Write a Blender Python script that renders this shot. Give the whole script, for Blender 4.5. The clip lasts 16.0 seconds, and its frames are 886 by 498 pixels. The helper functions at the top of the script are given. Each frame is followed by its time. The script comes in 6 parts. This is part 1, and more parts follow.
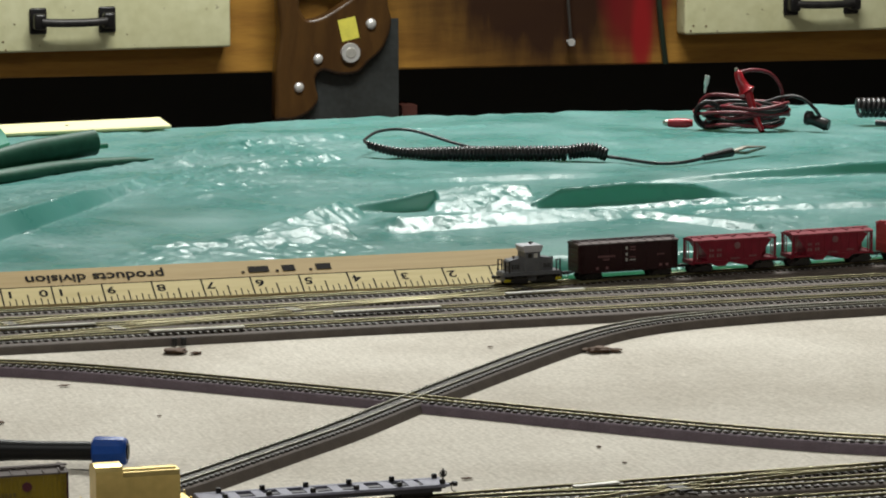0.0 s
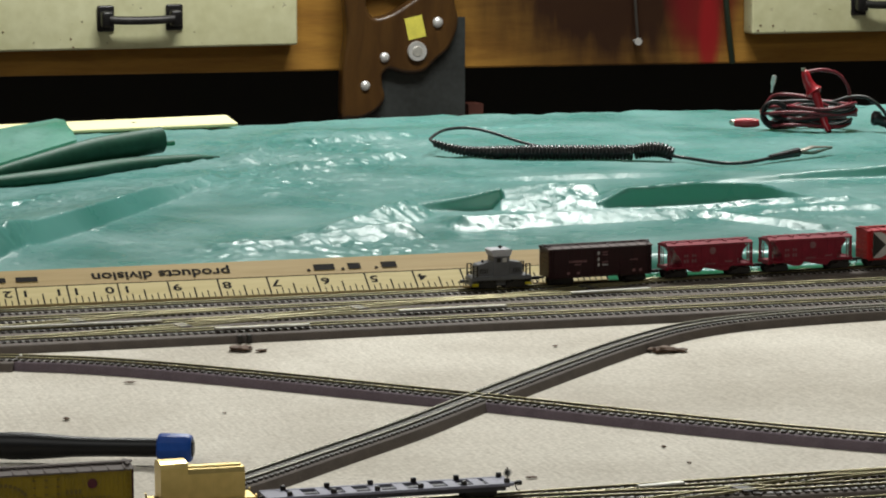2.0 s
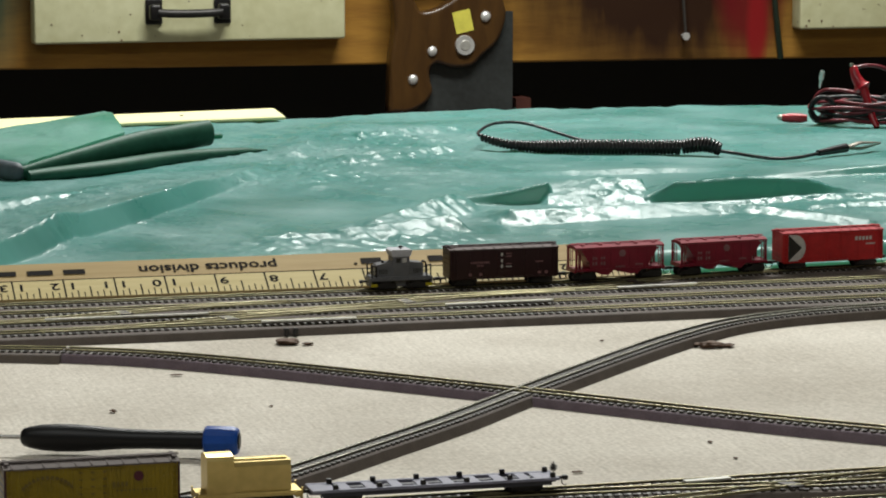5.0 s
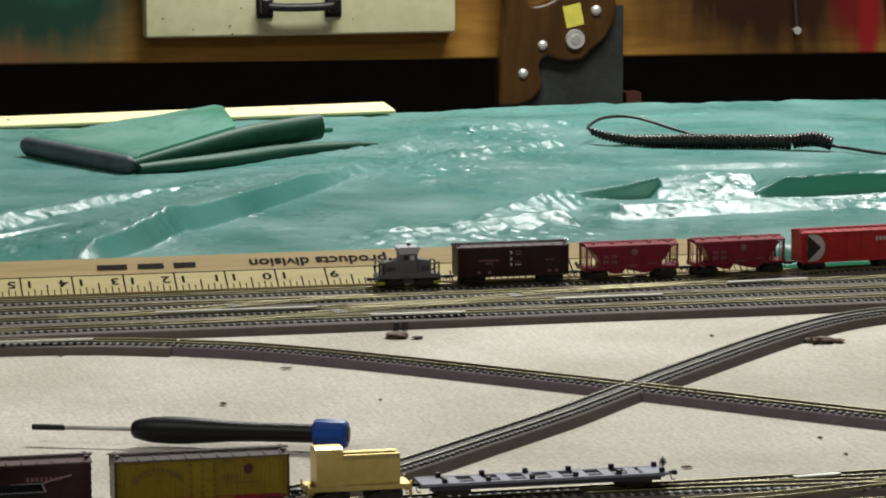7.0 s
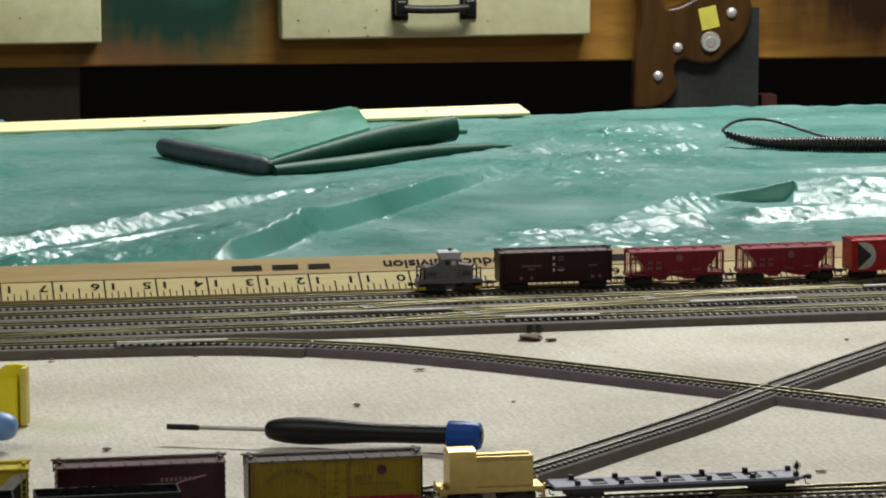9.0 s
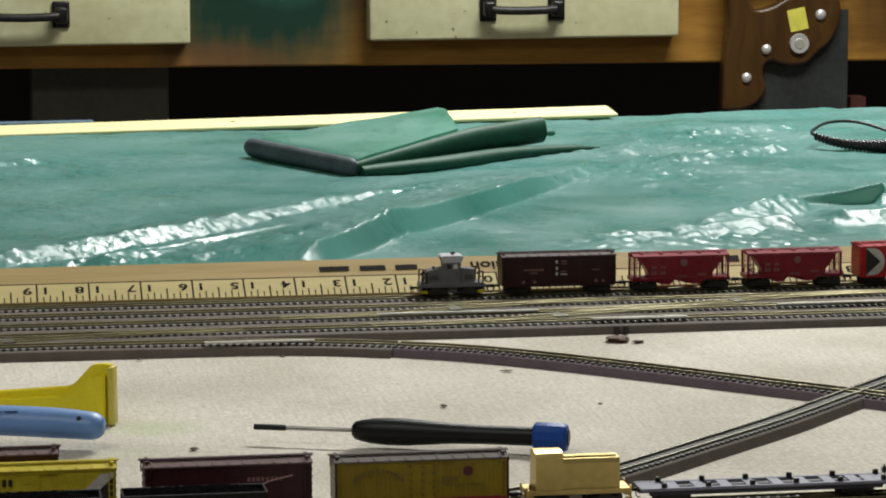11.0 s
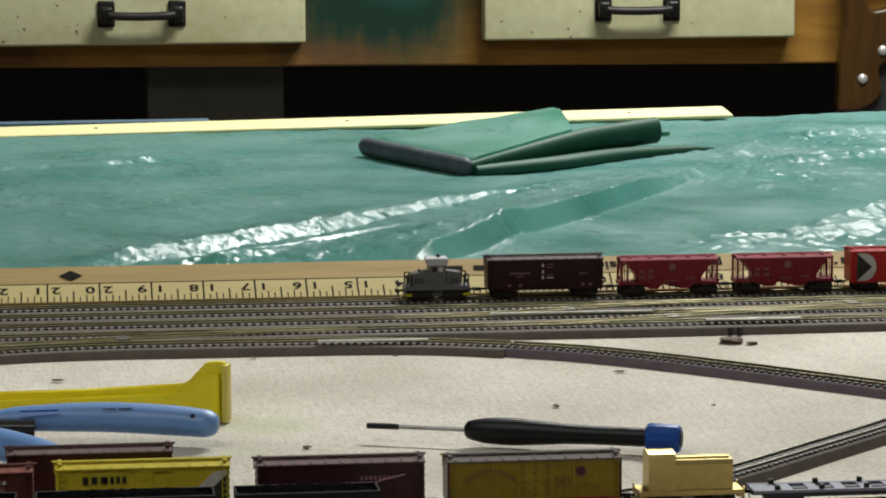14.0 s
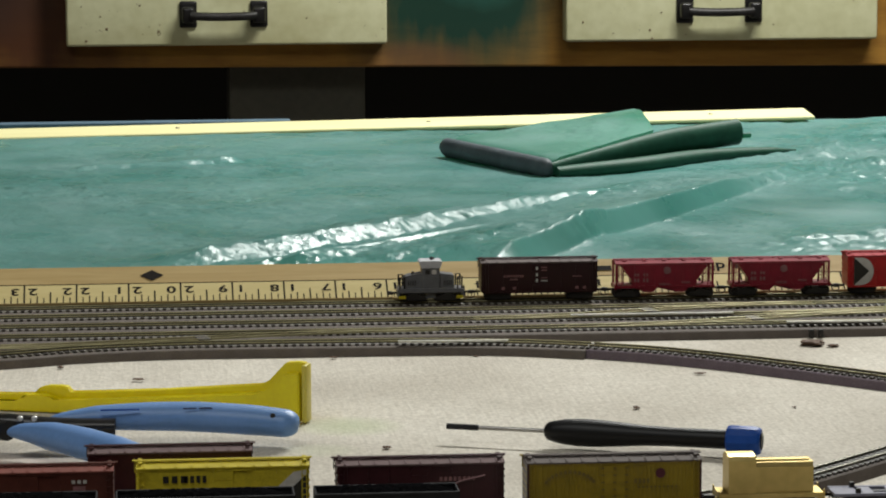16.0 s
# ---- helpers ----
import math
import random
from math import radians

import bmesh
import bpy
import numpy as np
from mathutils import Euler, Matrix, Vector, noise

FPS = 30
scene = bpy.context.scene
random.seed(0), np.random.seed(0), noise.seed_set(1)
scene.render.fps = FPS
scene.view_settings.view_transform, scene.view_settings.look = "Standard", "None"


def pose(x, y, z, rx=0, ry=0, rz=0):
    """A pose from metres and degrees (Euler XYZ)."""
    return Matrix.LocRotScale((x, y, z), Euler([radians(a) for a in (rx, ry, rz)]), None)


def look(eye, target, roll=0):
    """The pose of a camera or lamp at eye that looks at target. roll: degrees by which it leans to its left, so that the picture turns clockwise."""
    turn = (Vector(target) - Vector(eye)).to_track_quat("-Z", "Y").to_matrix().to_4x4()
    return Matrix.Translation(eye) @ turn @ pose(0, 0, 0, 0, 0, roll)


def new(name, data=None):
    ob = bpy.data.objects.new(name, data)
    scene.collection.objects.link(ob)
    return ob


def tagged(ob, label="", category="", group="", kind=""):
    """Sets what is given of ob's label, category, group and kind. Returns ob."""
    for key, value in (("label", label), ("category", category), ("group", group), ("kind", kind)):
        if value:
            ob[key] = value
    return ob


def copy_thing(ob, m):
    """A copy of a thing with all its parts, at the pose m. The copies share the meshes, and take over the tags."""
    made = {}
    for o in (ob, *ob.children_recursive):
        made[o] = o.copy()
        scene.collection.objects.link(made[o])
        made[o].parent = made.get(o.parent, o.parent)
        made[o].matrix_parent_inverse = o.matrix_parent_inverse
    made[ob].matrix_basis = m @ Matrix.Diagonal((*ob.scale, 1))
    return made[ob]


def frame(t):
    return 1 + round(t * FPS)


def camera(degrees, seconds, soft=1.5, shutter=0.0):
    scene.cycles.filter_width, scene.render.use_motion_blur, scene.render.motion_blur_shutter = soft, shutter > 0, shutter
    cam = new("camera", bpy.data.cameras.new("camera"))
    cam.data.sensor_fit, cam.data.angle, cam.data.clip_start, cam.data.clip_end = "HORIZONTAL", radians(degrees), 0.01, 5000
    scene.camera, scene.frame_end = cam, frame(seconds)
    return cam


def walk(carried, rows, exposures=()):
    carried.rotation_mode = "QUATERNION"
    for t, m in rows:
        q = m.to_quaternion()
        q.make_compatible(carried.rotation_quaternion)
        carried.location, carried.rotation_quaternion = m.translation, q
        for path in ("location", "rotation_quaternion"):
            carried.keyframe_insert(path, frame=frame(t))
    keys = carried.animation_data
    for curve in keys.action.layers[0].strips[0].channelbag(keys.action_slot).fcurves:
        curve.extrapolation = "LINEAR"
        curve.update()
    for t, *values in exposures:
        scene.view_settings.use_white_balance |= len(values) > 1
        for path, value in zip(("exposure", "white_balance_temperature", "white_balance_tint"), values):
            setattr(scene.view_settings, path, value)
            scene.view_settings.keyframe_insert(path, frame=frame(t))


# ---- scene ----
cam = camera(15.54, 16.0, soft=2.0)
EYE = (0.0, 0.0, 0.2520)
# seconds, tilt, lean, turn of the panning head
PAN = [
    (0.0, 82.131, 0.261, -16.860),
    (0.5, 82.110, 0.215, -16.549),
    (1.0, 82.110, 0.164, -16.227),
    (1.5, 82.105, 0.161, -15.937),
    (2.0, 82.112, 0.146, -15.676),
    (2.5, 82.097, 0.130, -15.441),
    (3.0, 82.109, 0.114, -15.245),
    (3.5, 82.147, 0.134, -15.169),
    (4.0, 82.096, 0.074, -15.079),
    (6.5, 81.894, 0.089, -13.621),
    (7.0, 81.904, 0.117, -12.883),
    (7.5, 81.914, 0.125, -12.242),
    (8.0, 81.927, 0.129, -11.577),
    (8.5, 81.936, 0.155, -10.994),
    (9.0, 81.947, 0.207, -10.508),
    (11.5, 81.977, 0.199, -8.580),
    (12.0, 81.980, 0.191, -8.211),
    (12.5, 81.982, 0.195, -7.929),
    (13.0, 81.975, 0.217, -7.638),
    (13.5, 81.972, 0.164, -7.287),
    (14.0, 81.977, 0.182, -6.923),
    (14.5, 81.972, 0.161, -6.549),
    (15.0, 81.978, 0.144, -6.172),
    (15.5, 81.986, 0.175, -5.852),
    (16.0, 81.996, 0.154, -5.485),
]
walk(cam, [(t, pose(*EYE, a, b, c)) for t, a, b, c in PAN])

# ---- light ----
world = bpy.data.worlds.new("room_air")
world.use_nodes = True
scene.world = world
world.node_tree.nodes["Background"].inputs[0].default_value = (0.9, 0.95, 1.0, 1)
world.node_tree.nodes["Background"].inputs[1].default_value = 0.05


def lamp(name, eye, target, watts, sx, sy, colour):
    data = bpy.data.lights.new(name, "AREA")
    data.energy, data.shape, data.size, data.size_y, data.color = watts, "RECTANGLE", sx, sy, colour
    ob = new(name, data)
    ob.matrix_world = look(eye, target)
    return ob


lamp("bench_lamp_light", (0.95, 2.75, 1.40), (0.75, 2.2, 0.0), 57, 0.95, 0.13, (0.975, 0.985, 0.945))
# unseen fill added near the camera to brighten faces turned towards it
lamp("front_fill_light", (-0.5, 0.4, 1.55), (0.3, 1.4, 0.0), 10, 1.2, 0.3, (0.975, 0.985, 0.95))
scene.view_settings.exposure = 0.0

# ---- materials ----


def nodes_of(name):
    m = bpy.data.materials.new(name)
    m.use_nodes = True
    nt = m.node_tree
    return m, nt, nt.nodes["Principled BSDF"]


def surface(name, c1, c2=None, rough=0.5, scale=60.0, metal=0.0, bump=0.0, bump_scale=None, spec=0.5, rough2=None, coat=0.0, dist=0.0005, fine=None, stretch=(1, 1, 1), vary=0.0):
    """Two tones mixed by noise at two scales, with gloss variation and a fine relief."""
    m, nt, b = nodes_of(name)
    N, L = nt.nodes, nt.links
    c2 = c2 or tuple(x * 0.75 for x in c1)
    tc, mp = N.new("ShaderNodeTexCoord"), N.new("ShaderNodeMapping")
    mp.inputs["Scale"].default_value = stretch
    L.new(tc.outputs["Object"], mp.inputs["Vector"])
    n1, n2 = N.new("ShaderNodeTexNoise"), N.new("ShaderNodeTexNoise")
    n1.inputs["Scale"].default_value, n1.inputs["Detail"].default_value = scale, 6
    n2.inputs["Scale"].default_value, n2.inputs["Detail"].default_value = fine or scale * 9, 4
    L.new(mp.outputs[0], n1.inputs["Vector"])
    L.new(mp.outputs[0], n2.inputs["Vector"])
    add = N.new("ShaderNodeMath")
    add.operation = "MULTIPLY_ADD"
    add.inputs[1].default_value = 0.45
    L.new(n2.outputs[0], add.inputs[0])
    mul = N.new("ShaderNodeMath")
    mul.operation = "MULTIPLY"
    mul.inputs[1].default_value = 0.6
    L.new(n1.outputs[0], mul.inputs[0])
    L.new(mul.outputs[0], add.inputs[2])
    ramp = N.new("ShaderNodeValToRGB")
    ramp.color_ramp.elements[0].position, ramp.color_ramp.elements[1].position = 0.36, 0.66
    ramp.color_ramp.elements[0].color, ramp.color_ramp.elements[1].color = (*c2, 1), (*c1, 1)
    L.new(add.outputs[0], ramp.inputs[0])
    out = ramp.outputs[0]
    if vary:
        info, hsv, mr = N.new("ShaderNodeObjectInfo"), N.new("ShaderNodeHueSaturation"), N.new("ShaderNodeMapRange")
        mr.inputs[3].default_value, mr.inputs[4].default_value = 1 - vary, 1 + vary
        L.new(info.outputs["Random"], mr.inputs[0])
        L.new(mr.outputs[0], hsv.inputs["Value"])
        L.new(out, hsv.inputs["Color"])
        out = hsv.outputs[0]
    L.new(out, b.inputs["Base Color"])
    r = N.new("ShaderNodeMapRange")
    r.inputs[3].default_value, r.inputs[4].default_value = rough2 if rough2 is not None else rough * 0.8, rough
    L.new(add.outputs[0], r.inputs[0])
    L.new(r.outputs[0], b.inputs["Roughness"])
    b.inputs["Metallic"].default_value = metal
    b.inputs["Specular IOR Level"].default_value = spec
    b.inputs["Coat Weight"].default_value = coat
    if bump:
        bn, nb = N.new("ShaderNodeBump"), N.new("ShaderNodeTexNoise")
        nb.inputs["Scale"].default_value, nb.inputs["Detail"].default_value = bump_scale or scale * 6, 5
        L.new(mp.outputs[0], nb.inputs["Vector"])
        bn.inputs["Strength"].default_value, bn.inputs["Distance"].default_value = bump, dist
        L.new(nb.outputs[0], bn.inputs["Height"])
        L.new(bn.outputs[0], b.inputs["Normal"])
    return m


def canvas_material():
    """Beige drop cloth: crossed threads, slubs and faint grime."""
    m, nt, b = nodes_of("canvas_cloth")
    N, L = nt.nodes, nt.links
    tc = N.new("ShaderNodeTexCoord")
    slub = []
    for st in ((620, 420, 1), (900, 38, 1)):
        mp, n = N.new("ShaderNodeMapping"), N.new("ShaderNodeTexNoise")
        mp.inputs["Scale"].default_value = st
        n.inputs["Scale"].default_value, n.inputs["Detail"].default_value = 1.0, 3
        L.new(tc.outputs["Object"], mp.inputs[0])
        L.new(mp.outputs[0], n.inputs["Vector"])
        slub.append(n)
    s0, sm = N.new("ShaderNodeMath"), N.new("ShaderNodeMath")
    s0.operation, sm.operation = "ADD", "MULTIPLY_ADD"
    L.new(slub[0].outputs[0], s0.inputs[0])
    L.new(slub[1].outputs[0], s0.inputs[1])
    grain = N.new("ShaderNodeTexNoise")
    grain.inputs["Scale"].default_value, grain.inputs["Detail"].default_value = 520, 4
    L.new(tc.outputs["Object"], grain.inputs["Vector"])
    sm.inputs[1].default_value = 0.5
    L.new(s0.outputs[0], sm.inputs[0])
    L.new(grain.outputs[0], sm.inputs[2])
    grime = N.new("ShaderNodeTexNoise")
    grime.inputs["Scale"].default_value, grime.inputs["Detail"].default_value = 9, 7
    L.new(tc.outputs["Object"], grime.inputs["Vector"])
    r1, r2 = N.new("ShaderNodeValToRGB"), N.new("ShaderNodeValToRGB")
    r1.color_ramp.elements[0].position, r1.color_ramp.elements[1].position = 0.35, 0.65
    r1.color_ramp.elements[0].color, r1.color_ramp.elements[1].color = (0.585, 0.54, 0.465, 1), (0.765, 0.72, 0.635, 1)
    r2.color_ramp.elements[0].position, r2.color_ramp.elements[1].position = 0.75, 1.25
    r2.color_ramp.elements[0].color, r2.color_ramp.elements[1].color = (0.60, 0.585, 0.56, 1), (1, 1, 1, 1)
    L.new(grime.outputs[0], r1.inputs[0])
    mr = N.new("ShaderNodeMapRange")
    mr.inputs[1].default_value, mr.inputs[2].default_value = 0.7, 1.25
    L.new(sm.outputs[0], mr.inputs[0])
    L.new(mr.outputs[0], r2.inputs[0])
    r2.color_ramp.elements[0].position, r2.color_ramp.elements[1].position = 0.0, 1.0
    mul = N.new("ShaderNodeMix")
    mul.data_type, mul.blend_type = "RGBA", "MULTIPLY"
    mul.inputs["Factor"].default_value = 0.8
    L.new(r1.outputs[0], mul.inputs["A"])
    L.new(r2.outputs[0], mul.inputs["B"])
    last = mul.outputs["Result"]
    sep = N.new("ShaderNodeSeparateXYZ")
    L.new(tc.outputs["Object"], sep.inputs[0])
    # greenish patches paint tinted light beside the yellow clamp; the last is a stain
    for x, y, rx, ry, colour, most in ((0.084, 1.283, 0.022, 0.020, (0.42, 0.50, 0.27), 0.45), (0.070, 1.235, 0.016, 0.014, (0.45, 0.50, 0.32), 0.3), (-0.05, 1.22, 0.03, 0.03, (0.50, 0.38, 0.36), 0.4)):
        terms = []
        for out, c, r in ((sep.outputs["X"], x, rx), (sep.outputs["Y"], y, ry)):
            s1, d1, p1 = N.new("ShaderNodeMath"), N.new("ShaderNodeMath"), N.new("ShaderNodeMath")
            s1.operation, d1.operation, p1.operation = "SUBTRACT", "DIVIDE", "MULTIPLY"
            s1.inputs[1].default_value, d1.inputs[1].default_value = c, r
            L.new(out, s1.inputs[0])
            L.new(s1.outputs[0], d1.inputs[0])
            L.new(d1.outputs[0], p1.inputs[0])
            L.new(d1.outputs[0], p1.inputs[1])
            terms.append(p1)
        ad, mr2, mix = N.new("ShaderNodeMath"), N.new("ShaderNodeMapRange"), N.new("ShaderNodeMix")
        ad.operation, mix.data_type = "ADD", "RGBA"
        L.new(terms[0].outputs[0], ad.inputs[0])
        L.new(terms[1].outputs[0], ad.inputs[1])
        mr2.inputs[1].default_value, mr2.inputs[2].default_value, mr2.inputs[3].default_value, mr2.inputs[4].default_value = 0.0, 1.2, most, 0.0
        L.new(ad.outputs[0], mr2.inputs[0])
        mix.inputs["B"].default_value = (*colour, 1)
        L.new(mr2.outputs[0], mix.inputs["Factor"])
        L.new(last, mix.inputs["A"])
        last = mix.outputs["Result"]
    L.new(last, b.inputs["Base Color"])
    bn = N.new("ShaderNodeBump")
    bn.inputs["Strength"].default_value, bn.inputs["Distance"].default_value = 0.5, 0.0004
    L.new(sm.outputs[0], bn.inputs["Height"])
    L.new(bn.outputs[0], b.inputs["Normal"])
    b.inputs["Roughness"].default_value = 0.95
    b.inputs["Specular IOR Level"].default_value = 0.15
    return m


def tarp_material(name, c1, c2, rough, spec=0.6):
    """Thin polythene sheet: cloudy colour, film creases, high gloss."""
    m, nt, b = nodes_of(name)
    N, L = nt.nodes, nt.links
    tc = N.new("ShaderNodeTexCoord")
    n1 = N.new("ShaderNodeTexNoise")
    n1.inputs["Scale"].default_value, n1.inputs["Detail"].default_value = 7, 8
    L.new(tc.outputs["Object"], n1.inputs["Vector"])
    ramp = N.new("ShaderNodeValToRGB")
    ramp.color_ramp.elements[0].position, ramp.color_ramp.elements[1].position = 0.35, 0.68
    ramp.color_ramp.elements[0].color, ramp.color_ramp.elements[1].color = (*c2, 1), (*c1, 1)
    L.new(n1.outputs[0], ramp.inputs[0])
    dust = N.new("ShaderNodeTexNoise")
    dust.inputs["Scale"].default_value, dust.inputs["Detail"].default_value = 15, 5
    L.new(tc.outputs["Object"], dust.inputs["Vector"])
    dr = N.new("ShaderNodeMapRange")
    dr.inputs[1].default_value, dr.inputs[2].default_value, dr.inputs[4].default_value = 0.30, 0.80, 0.62
    L.new(dust.outputs[0], dr.inputs[0])
    mix = N.new("ShaderNodeMix")
    mix.data_type = "RGBA"
    mix.inputs["B"].default_value = (0.255, 0.385, 0.385, 1)
    flat_face, lie, upz = N.new("ShaderNodeNewGeometry"), N.new("ShaderNodeMath"), N.new("ShaderNodeSeparateXYZ")
    lie.operation = "MULTIPLY"
    L.new(flat_face.outputs["Normal"], upz.inputs[0])
    bed = N.new("ShaderNodeMapRange")
    bed.inputs[1].default_value, bed.inputs[2].default_value = 0.65, 0.97
    L.new(upz.outputs["Z"], bed.inputs[0])
    L.new(dr.outputs[0], lie.inputs[0])
    L.new(bed.outputs[0], lie.inputs[1])
    L.new(lie.outputs[0], mix.inputs["Factor"])
    L.new(ramp.outputs[0], mix.inputs["A"])
    L.new(mix.outputs["Result"], b.inputs["Base Color"])
    rr = N.new("ShaderNodeMapRange")
    rr.inputs[1].default_value, rr.inputs[2].default_value = 0.3, 0.7
    rr.inputs[3].default_value, rr.inputs[4].default_value = rough * 0.7, rough * 1.5
    L.new(dust.outputs[0], rr.inputs[0])
    L.new(rr.outputs[0], b.inputs["Roughness"])
    b.inputs["Specular IOR Level"].default_value = spec
    # crumpled film: small flat facets, each tilted its own way, at two sizes
    height = None
    for st, amount in (((70, 46, 60), 0.0060), ((170, 105, 140), 0.0042), ((380, 240, 300), 0.0016)):
        mp, wob, vo = N.new("ShaderNodeMapping"), N.new("ShaderNodeTexNoise"), N.new("ShaderNodeTexVoronoi")
        mp.inputs["Scale"].default_value, mp.inputs["Rotation"].default_value = st, (0, 0, 0.45)
        L.new(tc.outputs["Object"], mp.inputs[0])
        wob.inputs["Scale"].default_value, wob.inputs["Detail"].default_value = 0.9, 3
        L.new(mp.outputs[0], wob.inputs["Vector"])
        warp = N.new("ShaderNodeVectorMath")
        warp.operation = "MULTIPLY_ADD"
        warp.inputs[1].default_value = (0.8, 0.8, 0.8)
        L.new(wob.outputs["Color"], warp.inputs[0])
        L.new(mp.outputs[0], warp.inputs[2])
        vo.inputs["Scale"].default_value = 1.0
        L.new(warp.outputs[0], vo.inputs["Vector"])
        off, lean, dot = N.new("ShaderNodeVectorMath"), N.new("ShaderNodeVectorMath"), N.new("ShaderNodeVectorMath")
        off.operation, lean.operation, dot.operation = "SUBTRACT", "SUBTRACT", "DOT_PRODUCT"
        lean.inputs[1].default_value = (0.5, 0.5, 0.5)
        L.new(warp.outputs[0], off.inputs[0])
        L.new(vo.outputs["Position"], off.inputs[1])
        L.new(vo.outputs["Color"], lean.inputs[0])
        L.new(off.outputs[0], dot.inputs[0])
        L.new(lean.outputs[0], dot.inputs[1])
        # few facets stand steep, most lie nearly flat
        rare, hue = N.new("ShaderNodeMath"), N.new("ShaderNodeSeparateXYZ")
        rare.operation = "POWER"
        rare.inputs[1].default_value = 2.2
        L.new(vo.outputs["Color"], hue.inputs[0])
        L.new(hue.outputs["Z"], rare.inputs[0])
        few = N.new("ShaderNodeMath")
        few.operation = "MULTIPLY"
        L.new(dot.outputs["Value"], few.inputs[0])
        L.new(rare.outputs[0], few.inputs[1])
        mask, ml, mk = N.new("ShaderNodeTexNoise"), N.new("ShaderNodeMath"), N.new("ShaderNodeMapRange")
        mask.inputs["Scale"].default_value, mask.inputs["Detail"].default_value = 8, 3
        L.new(tc.outputs["Object"], mask.inputs["Vector"])
        mk.inputs[1].default_value, mk.inputs[2].default_value = 0.38, 0.68
        mk.inputs[3].default_value, mk.inputs[4].default_value = 0.20 * amount, amount
        L.new(mask.outputs[0], mk.inputs[0])
        ml.operation = "MULTIPLY"
        L.new(few.outputs[0], ml.inputs[0])
        L.new(mk.outputs[0], ml.inputs[1])
        if height is None:
            height = ml.outputs[0]
        else:
            ad = N.new("ShaderNodeMath")
            ad.operation = "ADD"
            L.new(height, ad.inputs[0])
            L.new(ml.outputs[0], ad.inputs[1])
            height = ad.outputs[0]
    bn = N.new("ShaderNodeBump")
    bn.inputs["Strength"].default_value, bn.inputs["Distance"].default_value = 1.0, 1.0
    # steep fold faces are pulled tight and stay smooth
    geo, sep, tight, fin = N.new("ShaderNodeNewGeometry"), N.new("ShaderNodeSeparateXYZ"), N.new("ShaderNodeMapRange"), N.new("ShaderNodeMath")
    L.new(geo.outputs["Normal"], sep.inputs[0])
    tight.inputs[1].default_value, tight.inputs[2].default_value = 0.70, 0.80
    L.new(sep.outputs["Z"], tight.inputs[0])
    fin.operation = "MULTIPLY"
    L.new(height, fin.inputs[0])
    L.new(tight.outputs[0], fin.inputs[1])
    L.new(fin.outputs[0], bn.inputs["Height"])
    L.new(bn.outputs[0], b.inputs["Normal"])
    # thin film lets some light through
    glow, blend, outp = N.new("ShaderNodeBsdfTranslucent"), N.new("ShaderNodeMixShader"), N["Material Output"]
    glow.inputs["Color"].default_value = (0.12, 0.60, 0.36, 1)
    blend.inputs[0].default_value = 0.34
    L.new(b.outputs[0], blend.inputs[1])
    L.new(glow.outputs[0], blend.inputs[2])
    L.new(blend.outputs[0], outp.inputs["Surface"])
    return m


def wood_material(name, c1, c2, rough=0.5, ring=14.0, along=(1, 14, 14), bump=0.12, spec=0.5):
    m, nt, b = nodes_of(name)
    b.inputs["Specular IOR Level"].default_value = spec
    N, L = nt.nodes, nt.links
    tc, mp = N.new("ShaderNodeTexCoord"), N.new("ShaderNodeMapping")
    mp.inputs["Scale"].default_value = along
    L.new(tc.outputs["Object"], mp.inputs[0])
    n1, n2 = N.new("ShaderNodeTexNoise"), N.new("ShaderNodeTexNoise")
    n1.inputs["Scale"].default_value, n1.inputs["Detail"].default_value, n1.inputs["Distortion"].default_value = ring, 8, 1.2
    n2.inputs["Scale"].default_value, n2.inputs["Detail"].default_value = ring * 12, 4
    L.new(mp.outputs[0], n1.inputs["Vector"])
    L.new(mp.outputs[0], n2.inputs["Vector"])
    ad = N.new("ShaderNodeMath")
    ad.operation = "MULTIPLY_ADD"
    ad.inputs[1].default_value = 0.3
    L.new(n2.outputs[0], ad.inputs[0])
    L.new(n1.outputs[0], ad.inputs[2])
    ramp = N.new("ShaderNodeValToRGB")
    ramp.color_ramp.elements[0].position, ramp.color_ramp.elements[1].position = 0.45, 0.85
    ramp.color_ramp.elements[0].color, ramp.color_ramp.elements[1].color = (*c2, 1), (*c1, 1)
    L.new(ad.outputs[0], ramp.inputs[0])
    L.new(ramp.outputs[0], b.inputs["Base Color"])
    b.inputs["Roughness"].default_value = rough
    bn = N.new("ShaderNodeBump")
    bn.inputs["Strength"].default_value, bn.inputs["Distance"].default_value = bump, 0.0006
    L.new(ad.outputs[0], bn.inputs["Height"])
    L.new(bn.outputs[0], b.inputs["Normal"])
    return m


